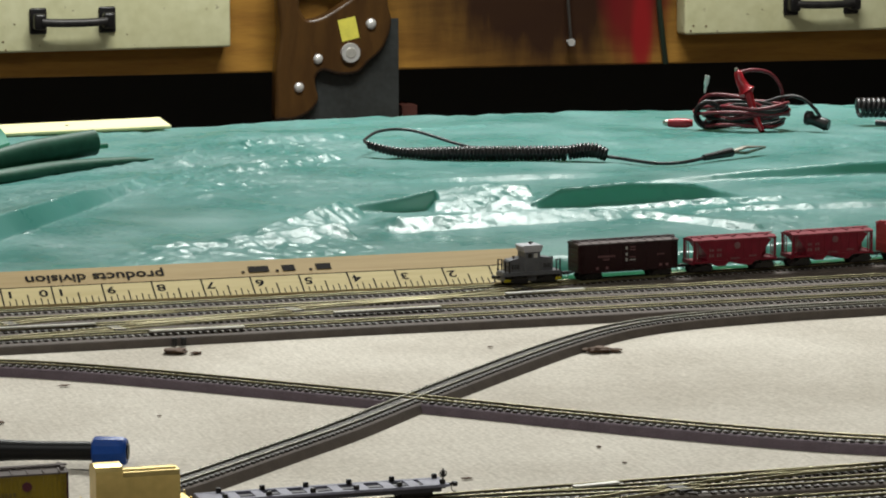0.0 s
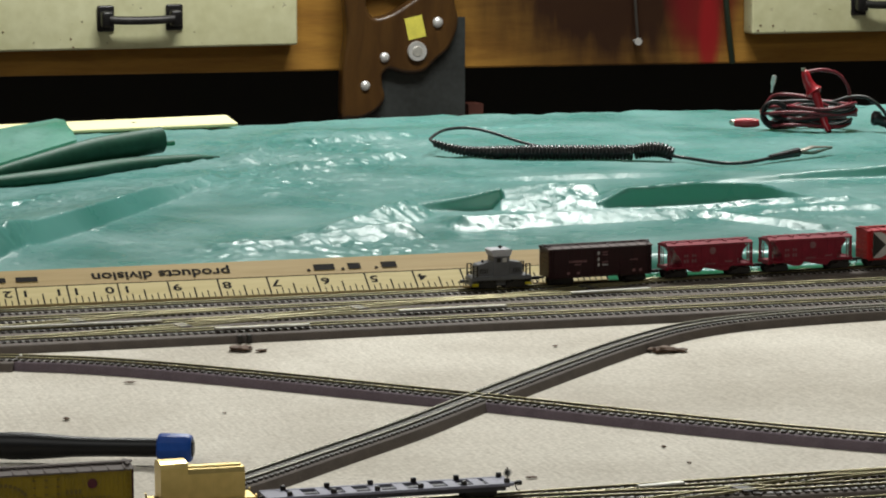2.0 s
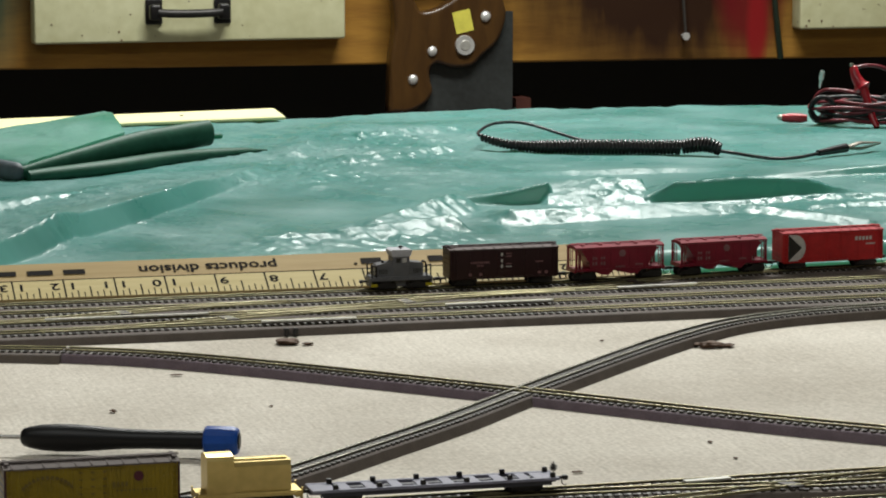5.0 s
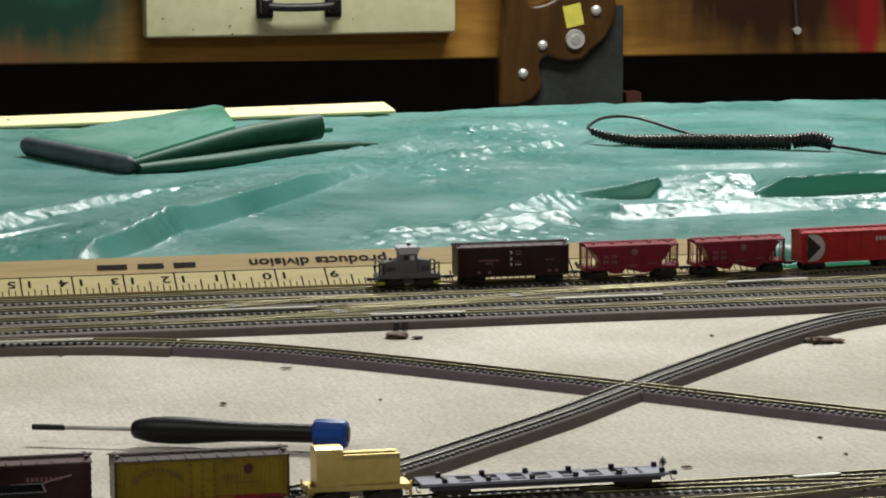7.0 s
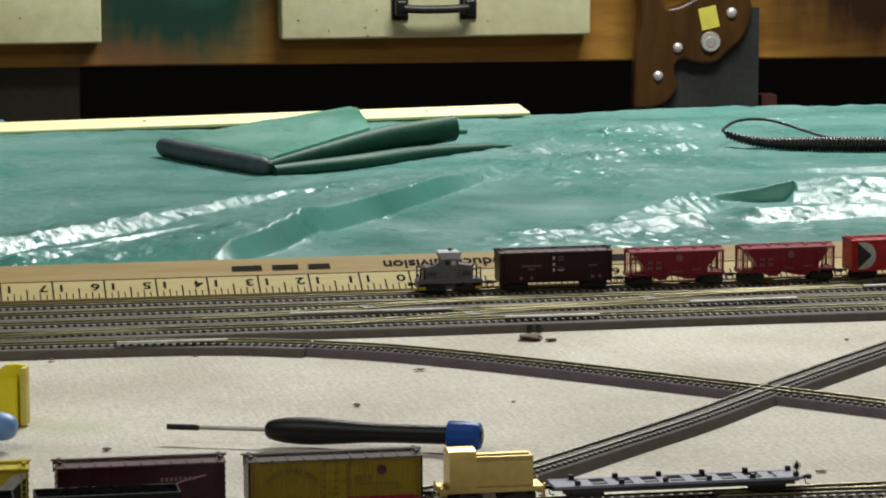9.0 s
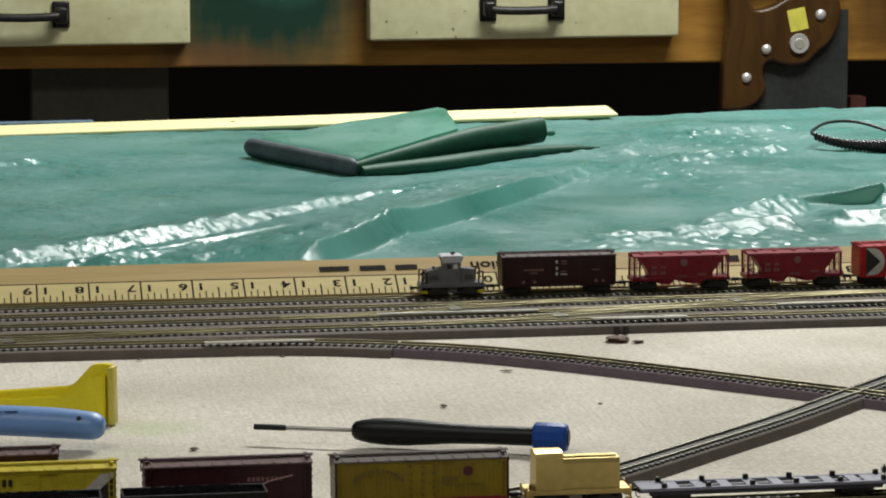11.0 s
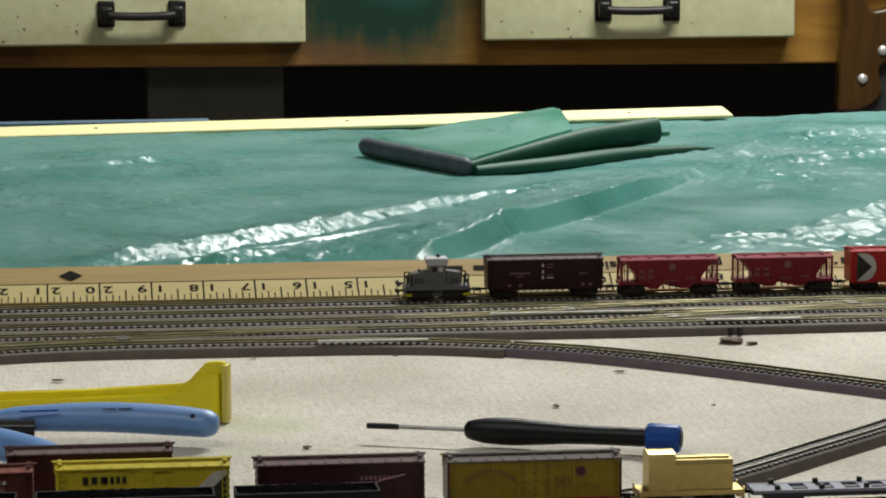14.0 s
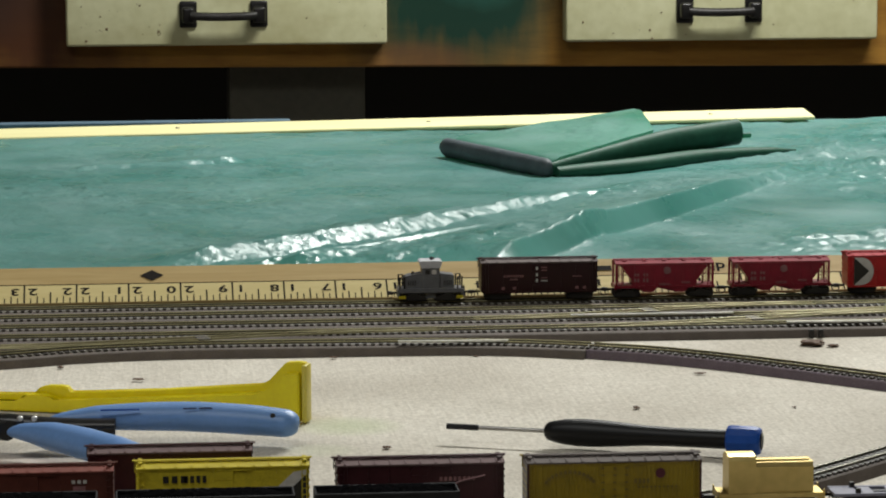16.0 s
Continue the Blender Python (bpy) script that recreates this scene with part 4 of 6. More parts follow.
def handsaw():
    thing = holder("hand_saw", "old hand saw with dark wooden handle hung on the bench", "hand saw")
    handle = [(0.8825, -0.1025), (0.8845, -0.0478), (0.8898, -0.0092), (0.8871, 0.0295), (0.8898, 0.0746), (0.9111, 0.0998), (0.9512, 0.1052), (0.9912, 0.0913), (1.0112, 0.065), (1.0085, 0.0264), (1.0125, 0.0006), (1.0032, -0.025), (0.9858, -0.0407), (0.9745, -0.0513), (0.9545, -0.0528), (0.9345, -0.0477), (0.9232, -0.0565), (0.9232, -0.0713), (0.9258, -0.0843), (0.9145, -0.0969), (0.8978, -0.1029)]
    hole = [(0.9045, 0.0194), (0.9145, 0.0043), (0.9345, 0.0058), (0.9578, 0.0181), (0.9778, 0.0337), (0.9845, 0.0593), (0.9578, 0.0793), (0.9245, 0.0769), (0.9078, 0.0548)]
    ob = sheet_outline("handle", [handle, hole], 0.014, HANDLE_WOOD, thing, "dark worn wooden saw handle", 0.004)
    ob.location = (0, 3.570, 0)
    bm = bmesh.new()
    prism(bm, [(0.9211, -0.0423), (1.0045, 0.0059), (1.0272, 0.0053), (1.0265, -0.245), (0.8925, -0.242), (0.9045, -0.0998)], 3.5690, 3.5705, "y")
    part("blade", bm, STEEL, thing, "grey tarnished steel blade")
    for x, z, r in ((0.9065, -0.0696, 0.0058), (0.9292, -0.0379, 0.0058), (0.9919, 0.0004, 0.0062)):
        bm = bmesh.new()
        bmesh.ops.create_uvsphere(bm, u_segments=18, v_segments=12, radius=r, matrix=Matrix.Translation((x, 3.559, z)) @ Matrix.Diagonal((1, 0.7, 1, 1)))
        part("saw_screw", bm, CHROME, thing, "bright domed saw screw", 40)
    bm = bmesh.new()
    rod(bm, (0.9672, 3.561, -0.0318), (0.9672, 3.5555, -0.0318), 0.0118, 26, 0.0108)
    med = part("medallion", bm, CHROME, thing, "bright round saw medallion", 40)
    bm = bmesh.new()
    rod(bm, (0.9672, 3.5556, -0.0318), (0.9672, 3.5549, -0.0318), 0.0062, 20, 0.0055)
    part("medallion_boss", bm, surface("worn_brass", (0.62, 0.60, 0.54), rough=0.45, scale=200, metal=0.5), med)
    bm = box(bmesh.new(), -0.0105, 0.0105, -0.0004, 0.0, -0.0125, 0.0125)
    bm.transform(Matrix.Translation((0.9652, 3.5586, -0.0047)) @ Matrix.Rotation(radians(-12), 4, "Y"))
    part("tag", bm, YELLOW_TAG, thing, "square yellow paper tag")


handsaw()
slab("wood_scrap", 1.040, 1.058, 3.60, 3.66, -0.35, -0.098, surface("red_brown_scrap", (0.07, 0.016, 0.008), rough=0.7, scale=40), "small reddish wooden upright under the bench", "wood scrap", "thing")

# ---- on the green sheet ----
BLACK_RUBBER = surface("black_rubber", (0.016, 0.013, 0.013), (0.009, 0.008, 0.008), 0.4, 150, spec=0.5)
RED_RUBBER = surface("red_rubber", (0.42, 0.012, 0.022), (0.30, 0.008, 0.015), 0.35, 150)
RED_WIRE = surface("dark_red_wire", (0.20, 0.02, 0.03), (0.12, 0.01, 0.015), 0.4, 150)
TIN = surface("tinned_steel", (0.62, 0.58, 0.50), (0.45, 0.42, 0.36), 0.35, 150, metal=0.9)


def lath(name, a, b, width, thick, z, mat, label):
    a, b = Vector((*a, z)), Vector((*b, z))
    d = (b - a)
    m = Matrix.Translation((a + b) / 2) @ Matrix.Rotation(math.atan2(d.y, d.x), 4, "Z")
    ob = link(name, box(bmesh.new(), -d.length / 2, d.length / 2, -width / 2, width / 2, 0, thick, 0.0006, 1), mat)
    ob.matrix_world = m
    tagged(ob, label, "lath")
    return ob


yl = lath("yellow_lath", (-0.45, 2.290), (0.497, 2.352), 0.032, 0.0026, 0.0150, LATH, "long pale yellow wooden lath at the sheet's far edge")
yl.matrix_world = Matrix.Translation((0, 0, -0.0034)) @ yl.matrix_world @ Matrix.Rotation(radians(6), 4, "X") @ Matrix.Rotation(radians(-0.42), 4, "Y")
for x in (-0.33, -0.165, 0.008, 0.19, 0.40):
    bm = bmesh.new()
    rod(bm, (x, 0.002, 0.0024), (x, 0.002, 0.0028), 0.0016, 10)
    part("nail_hole", bm, IRON, yl)
lath("blue_lath", (-0.5, 2.372), (0.115, 2.382), 0.014, 0.004, 0.0098, BLUE_LATH, "thin faded blue lath behind the yellow one")


def folded_tarp():
    thing = holder("folded_plastic_sheet", "folded dark green plastic sheet lying on the spread one", "plastic sheet")
    p0, p1, p2, p3 = Vector((0.207, 2.135, 0.0245)), Vector((0.262, 2.020, 0.0225)), Vector((0.348, 2.150, 0.0270)), Vector((0.352, 2.262, 0.0305))
    n = 28
    top, bottom = [], []
    for j in range(n + 1):
        for i in range(n + 1):
            u, v = i / n, j / n
            p = (p0 * (1 - u) + p1 * u) * (1 - v) + (p3 * (1 - u) + p2 * u) * v
            e = min(v * 14, 1.0)
            round_ = math.sqrt(max(0.0, 1 - (1 - e) ** 2))
            z = 0.0125 + (p.z - 0.0125) * (0.08 + 0.92 * round_) + 0.0012 * noise.noise((u * 4, v * 5, 1.0)) * min(1, v * 5)
            top.append((p.x, p.y, z + 0.004 * math.sin(math.pi * u) * v * v))
            bottom.append((p.x + 0.004 * (1 - e), p.y + 0.004 * (1 - e), 0.0118 + (z - 0.0125) * 0.10 + v * 0.006))
    k = (n + 1) ** 2
    verts = top + bottom
    faces = []
    for j in range(n):
        for i in range(n):
            a = j * (n + 1) + i
            faces.append((a, a + 1, a + n + 2, a + n + 1))
            faces.append((k + a, k + a + n + 1, k + a + n + 2, k + a + 1))
    for i in range(n):
        faces.append((i, k + i, k + i + 1, i + 1))
        a = n * (n + 1) + i
        faces.append((a, a + 1, k + a + 1, k + a))
        b = i * (n + 1)
        faces.append((b, b + n + 1, k + b + n + 1, k + b))
        c = b + n
        faces.append((c, k + c, k + c + n + 1, c + n + 1))
    raw("folded_pad", verts, faces, TARP_PAD, thing, "folded pad of green sheet", 70)
    line = smooth_line([(0.262, 2.021, 0.0165), (0.300, 2.045, 0.0215), (0.345, 2.078, 0.0260), (0.398, 2.112, 0.0290)], 0.004)
    m = len(line)
    bm = bmesh.new()
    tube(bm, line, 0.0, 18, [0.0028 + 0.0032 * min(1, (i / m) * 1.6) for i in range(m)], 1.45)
    part("rolled_edge", bm, TARP_ROLL_SHADED, thing, "rolled upper edge of sheet, coloured dark for its shade", 60)
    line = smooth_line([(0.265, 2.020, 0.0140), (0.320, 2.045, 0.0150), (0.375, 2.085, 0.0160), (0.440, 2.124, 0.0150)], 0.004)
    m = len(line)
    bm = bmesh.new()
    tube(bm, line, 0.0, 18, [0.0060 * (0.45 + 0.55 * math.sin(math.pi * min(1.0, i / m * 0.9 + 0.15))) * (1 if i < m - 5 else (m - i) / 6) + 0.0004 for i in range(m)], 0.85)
    part("lower_leaf", bm, TARP_ROLL_SHADED, thing, "lower folded leaf of sheet, coloured dark for its shade", 60)
    slate = surface("dark_sheet_reverse", (0.105, 0.128, 0.142), (0.060, 0.074, 0.082), 0.62, 90, bump=0.2, bump_scale=300, spec=0.25)
    bm = bmesh.new()
    line = smooth_line([(0.2045, 2.137, 0.0190), (0.222, 2.098, 0.0185), (0.243, 2.055, 0.0175), (0.2615, 2.019, 0.0165)], 0.003)
    m = len(line)
    tube(bm, line, 0.0, 18, [0.0052 * min(1.0, 0.55 + 0.25 * i, 0.55 + 0.25 * (m - 1 - i)) for i in range(m)], 1.22)
    part("folded_edge", bm, slate, thing, "dark slate folded edge", 60)
    bm = bmesh.new()
    tube(bm, smooth_line([(0.396, 2.128, 0.0245), (0.404, 2.132, 0.0242), (0.411, 2.136, 0.0240)], 0.003), 0.0018, 8)
    part("sheet_corner", bm, TARP_SHADED, thing)


folded_tarp()


def helix(a, b, r, turns, seg=10, sag=0.0):
    a, b = Vector(a), Vector(b)
    d = (b - a).normalized()
    s = d.cross(Vector((0, 0, 1))).normalized()
    u = s.cross(d)
    pts = []
    for k in range(int(turns * seg) + 1):
        f = k / (turns * seg)
        an = k * math.tau / seg
        pts.append(a + (b - a) * f + s * r * math.cos(an) + u * (r * math.sin(an) - sag * math.sin(math.pi * f)))
    return pts


def coiled_lead():
    thing = holder("coiled_test_lead", "black coiled test lead with crocodile clip on green sheet", "test lead")
    def wound(line, radii, turns, thick, name, label):
        pts, n = [], turns * 10
        for k in range(n + 1):
            f = k / n * (len(line) - 1)
            q = min(int(f), len(line) - 2)
            d = (line[q + 1] - line[q]).normalized()
            side = d.cross(Vector((0, 0, 1))).normalized()
            r = float(np.interp(k / n, np.linspace(0, 1, len(radii)), radii))
            an = k * math.tau / 10
            pts.append(line[q].lerp(line[q + 1], f - q) + side * r * math.cos(an) + side.cross(d) * r * math.sin(an))
        bm = bmesh.new()
        tube(bm, pts, thick, 6)
        part(name, bm, BLACK_RUBBER, thing, label, 60)

    axis = smooth_line([(0.579, 2.090, 0.0235), (0.592, 2.086, 0.0195), (0.612, 2.080, 0.0172), (0.660, 2.0645, 0.0172), (0.706, 2.050, 0.0172)], 0.003)
    wound(axis, [0.0016, 0.0026, 0.0038, 0.0043, 0.0043, 0.0043, 0.0043], 54, 0.00115, "coil", "tight black coil")
    m = len(axis)
    bm = bmesh.new()
    tube(bm, axis, 0.0, 12, [min(0.0012 + 0.009 * i / m, 0.0040) for i in range(m)])
    part("coil_core", bm, BLACK_RUBBER, thing, "", 60)
    wound(smooth_line([(0.707, 2.050, 0.0172), (0.716, 2.047, 0.0188), (0.725, 2.044, 0.0188), (0.732, 2.041, 0.0158)], 0.002), [0.0040, 0.0043, 0.0043, 0.0034], 12, 0.0012, "loose_coil", "")
    bm = bmesh.new()
    tube(bm, smooth_line([(0.579, 2.090, 0.0240), (0.581, 2.102, 0.0255), (0.600, 2.130, 0.028), (0.625, 2.140, 0.0265), (0.650, 2.110, 0.019), (0.668, 2.085, 0.0155)], 0.003), 0.0011, 8)
    part("return_wire", bm, BLACK_RUBBER, thing, "", 60)
    bm = bmesh.new()
    rod(bm, (0.662, 2.098, 0.0152), (0.674, 2.080, 0.0155), 0.0019, 10)
    part("strain_relief", bm, BLACK_RUBBER, thing)
    bm = bmesh.new()
    tube(bm, smooth_line([(0.731, 2.042, 0.0150), (0.740, 2.035, 0.0138), (0.752, 2.000, 0.0138), (0.770, 1.998, 0.0140), (0.792, 2.012, 0.0148)], 0.003), 0.0012, 8)
    part("tail_wire", bm, BLACK_RUBBER, thing, "", 60)
    bm = bmesh.new()
    rod(bm, (0.790, 2.011, 0.0150), (0.815, 2.024, 0.0165), 0.0021, 10, 0.0032)
    part("clip_boot", bm, BLACK_RUBBER, thing, "", 60)
    for sg in (-1, 1):
        bm = bmesh.new()
        a, b, c = Vector((0.812, 2.022, 0.0165)), Vector((0.828, 2.031, 0.0168 + sg * 0.0020)), Vector((0.846, 2.040, 0.0172 + sg * 0.0004))
        tube(bm, [a, (a + b) / 2, b, (b + c) / 2, c], 0.0, 8, [0.0022, 0.0024, 0.0024, 0.0018, 0.0010], 0.45)
        part("clip_jaw", bm, TIN, thing, "dull plated clip jaw", 50)


coiled_lead()


def lead_bundle():
    """Tangled leads in a flat heap: local x along the heap, y away, z up from the sheet."""
    thing = holder("test_lead_bundle", "tangled red and black test leads with clip boots", "test leads", pose(0.897, 2.196, 0.0125, 0, 0, -21))
    rnd = random.Random(9)
    for k in range(10):
        r1, r2 = rnd.uniform(0.024, 0.036), rnd.uniform(0.016, 0.026)
        ox, oy, z = rnd.uniform(-0.005, 0.005), rnd.uniform(-0.005, 0.005), 0.0016 + k * 0.0016
        lean = rnd.uniform(-0.12, 0.12)
        pts = []
        for q in range(25):
            an = q * math.tau / 24 + k
            pts.append((ox + r1 * math.cos(an), oy + r2 * math.sin(an), z + 0.0012 + r1 * (1 + math.cos(an)) * abs(lean) * 0.4 + 0.0012 * math.sin(3 * an + k)))
        bm = bmesh.new()
        tube(bm, smooth_line(pts, 0.003), 0.00125, 8)
        part("red_wire" if k % 2 else "black_wire", bm, RED_WIRE if k % 2 else BLACK_RUBBER, thing, "", 60)
    # the near end is wound into a tight black ring
    for k in range(4):
        bm = bmesh.new()
        tube(bm, smooth_line([(-0.029 + (0.0095 - k * 0.0006) * math.cos(q * math.tau / 12), -0.012 + k * 0.0022, 0.0122 + (0.0095 - k * 0.0006) * math.sin(q * math.tau / 12)) for q in range(13)], 0.002), 0.0014, 8)
        part("black_wire", bm, BLACK_RUBBER, thing, "", 60)

    def along(name, pts, rad, mat, label):
        bm = bmesh.new()
        tube(bm, [Vector(p) for p in pts], 0.0, 14, rad)
        part(name, bm, mat, thing, label, 60)

    along("hook_clip", [(-0.0085, -0.012, 0.0445), (-0.0075, -0.012, 0.0425), (-0.0060, -0.013, 0.0370), (-0.0030, -0.014, 0.0320), (-0.0012, -0.014, 0.0290), (0.0, -0.015, 0.0275)], [0.0014, 0.0030, 0.0036, 0.0044, 0.0068, 0.0042], RED_RUBBER, "bright red spring hook clip")
    along("hook_stem", [(0.0, -0.015, 0.0285), (0.0035, -0.018, 0.0170), (0.0072, -0.022, 0.0060), (0.0100, -0.025, 0.0012)], [0.0030, 0.0028, 0.0026, 0.0020], RED_RUBBER, "thin red clip stem")
    along("clip_button", [(-0.0087, -0.012, 0.0440), (-0.0090, -0.012, 0.0462)], [0.0016, 0.0014], TIN, "grey clip button")
    along("clip_boot", [(-0.040, 0.004, 0.0046), (-0.044, 0.004, 0.0044), (-0.052, 0.005, 0.0044), (-0.058, 0.006, 0.0042)], [0.0024, 0.0034, 0.0036, 0.0028], RED_RUBBER, "bright red rubber clip boot")
    along("clip_tip", [(-0.058, 0.006, 0.0044), (-0.0605, 0.006, 0.0044), (-0.062, 0.006, 0.0042)], [0.0022, 0.0024, 0.0008], TIN, "bare metal clip tip")
    for name, pts, mat in (
        ("red_wire", [(-0.0070, -0.012, 0.0430), (0.004, -0.008, 0.0445), (0.016, -0.004, 0.0415), (0.0235, 0.0, 0.0320), (0.0255, 0.002, 0.0200), (0.024, 0.002, 0.0120)], RED_WIRE),
        ("red_wire", [(-0.037, 0.0, 0.0160), (-0.030, -0.002, 0.0250), (-0.016, -0.006, 0.0260), (-0.004, -0.010, 0.0240), (0.010, -0.010, 0.0180)], RED_WIRE),
        ("black_wire", [(0.012, 0.0, 0.0200), (0.026, -0.002, 0.0245), (0.038, -0.005, 0.0240), (0.048, -0.008, 0.0165), (0.0545, -0.010, 0.0065)], BLACK_RUBBER),
        ("black_wire", [(-0.030, 0.0, 0.0200), (-0.010, -0.004, 0.0215), (0.012, -0.004, 0.0200), (0.030, 0.0, 0.0140)], BLACK_RUBBER),
    ):
        bm = bmesh.new()
        tube(bm, smooth_line(pts, 0.002), 0.0013, 8)
        part(name, bm, mat, thing, "", 60)
    along("plug", [(0.0405, -0.006, 0.0100), (0.0420, -0.006, 0.0098), (0.0450, -0.007, 0.0092), (0.0470, -0.007, 0.0080), (0.0530, -0.009, 0.0062), (0.0560, -0.010, 0.0050), (0.0585, -0.011, 0.0045)], [0.0030, 0.0052, 0.0056, 0.0040, 0.0042, 0.0046, 0.0036], BLACK_RUBBER, "black rubber plug boot")
    along("pin", [(-0.0315, 0.0, 0.0270), (-0.0308, 0.0, 0.0320), (-0.0306, 0.0, 0.0335), (-0.0295, 0.0, 0.0395)], [0.0008, 0.0010, 0.0019, 0.0016], CHROME, "bright metal plug pin")


lead_bundle()


def second_coil():
    thing = holder("coiled_cable", "short black coiled cable at the sheet's far side", "cable")
    for dz, (a, b) in enumerate((((0.992, 2.215, 0.024), (1.06, 2.205, 0.023)),)):
        bm = bmesh.new()
        tube(bm, helix(a, b, 0.0062, 18), 0.0017, 6)
        part("coil", bm, BLACK_RUBBER, thing, "tight black coil", 60)
    bm = bmesh.new()
    tube(bm, smooth_line([(0.996, 2.19, 0.0150), (1.02, 2.175, 0.0145), (1.08, 2.175, 0.0145)], 0.004), 0.0022, 8)
    part("cable", bm, BLACK_RUBBER, thing, "", 60)


second_coil()

# ---- tools on the canvas ----
BLUE_CAP = surface("blue_plastic", (0.014, 0.075, 0.36), (0.010, 0.058, 0.28), 0.5, 150, spec=0.25)
BLACK_PLASTIC = surface("black_plastic", (0.007, 0.007, 0.008), rough=0.5, scale=150, spec=0.25)
SHAFT = surface("steel_shaft", (0.35, 0.34, 0.32), (0.22, 0.21, 0.2), 0.35, 120, metal=0.9)
YELLOW = surface("yellow_plastic", (0.90, 0.76, 0.004), (0.82, 0.66, 0.003), 0.38, 60, spec=0.5)
SKY_BLUE = surface("light_blue_grip", (0.15, 0.29, 0.60), (0.12, 0.25, 0.52), 0.5, 60, bump=0.08, bump_scale=900)


def lathe_along(bm, a, b, profile, seg=18):
    """Profile rows of (fraction, radius) from a to b."""
    a, b = Vector(a), Vector(b)
    tube(bm, [a + (b - a) * f for f, r in profile], 0.0, seg, [r for f, r in profile])
    return bm


def screwdriver():
    thing = holder("screwdriver", "precision screwdriver with black handle and blue cap", "screwdriver")
    tip, cap = Vector((0.1205, 1.2460, 0.0058)), Vector((0.2372, 1.2030, 0.0058))
    at = lambda f: tip + (cap - tip) * f
    part("shaft", lathe_along(bmesh.new(), at(0.10), at(0.34), [(0, 0.00085), (1, 0.00085)], 10), SHAFT, thing, "thin steel shaft", 60)
    part("blade", lathe_along(bmesh.new(), at(0.0), at(0.105), [(0, 0.0012), (0.95, 0.0012), (1, 0.0009)], 8), BLACK_PLASTIC, thing, "blackened tip")
    prof = [(0.0, 0.0022), (0.015, 0.0034), (0.05, 0.0042), (0.11, 0.0050), (0.20, 0.0054), (0.30, 0.0053), (0.42, 0.0047), (0.55, 0.0040), (0.70, 0.0037), (0.85, 0.0037), (1.0, 0.0037)]
    grip = part("handle", lathe_along(bmesh.new(), at(0.318), at(0.90), prof, 20), BLACK_PLASTIC, thing, "black plastic handle", 60)
    prof = [(0, 0.0046), (0.04, 0.0054), (0.12, 0.0058), (0.85, 0.0057), (0.94, 0.0053), (1.0, 0.0046)]
    part("swivel_cap", lathe_along(bmesh.new(), at(0.893), at(1.0), prof, 12), BLUE_CAP, thing, "blue faceted swivel cap", 25)
    part("cap_end", lathe_along(bmesh.new(), at(0.999), at(1.004), [(0, 0.0034), (1, 0.0030)], 14), BLACK_PLASTIC, thing)


screwdriver()


def yellow_tool():
    thing = holder("yellow_plastic_clamp", "yellow plastic tool arm with upturned end on the canvas", "tool")
    d = (Vector((-0.06, 1.335, 0)) - Vector((0.0680, 1.291, 0)))
    thing.matrix_world = Matrix.Translation((0.0680, 1.291, 0)) @ Matrix.Rotation(math.atan2(d.y, d.x), 4, "Z")
    prof = [(0.0, 0.0), (0.0, 0.0240), (0.0030, 0.0245), (0.0085, 0.0240), (0.0118, 0.0205), (0.0148, 0.0165), (0.0185, 0.0142), (0.060, 0.0108), (0.1010, 0.0076), (0.1016, 0.0098), (0.1040, 0.0106), (0.1110, 0.0104), (0.1150, 0.0092), (0.1165, 0.0064), (0.17, 0.0050), (0.26, 0.0048), (0.26, 0.0)]
    bm = bmesh.new()
    prism(bm, prof, -0.0034, 0.0010, "y")
    bmesh.ops.bevel(bm, geom=bm.edges[:], offset=0.0005, segments=2, affect="EDGES")
    part("arm", bm, YELLOW, thing, "upright yellow web", 35)
    prof = [(0.002, 0.0), (0.002, 0.0205), (0.0085, 0.0195), (0.0125, 0.0150), (0.0165, 0.0124), (0.0215, 0.0114), (0.060, 0.0084), (0.1060, 0.0048), (0.1075, 0.0066), (0.1110, 0.0074), (0.1190, 0.0070), (0.1240, 0.0036), (0.26, 0.0026), (0.26, 0.0)]
    bm = bmesh.new()
    prism(bm, prof, 0.0008, 0.0052, "y")
    bmesh.ops.bevel(bm, geom=bm.edges[:], offset=0.0005, segments=2, affect="EDGES")
    part("near_flange", bm, YELLOW, thing, "stepped yellow rib", 35)
    bm = bmesh.new()
    box(bm, -0.0010, 0.0012, -0.0036, 0.0036, 0.0, 0.0236, 0.0005)
    part("end_plate", bm, surface("pale_yellow_plastic", (0.74, 0.62, 0.10), rough=0.45, scale=80), thing, "pale yellow end plate", 35)


yellow_tool()


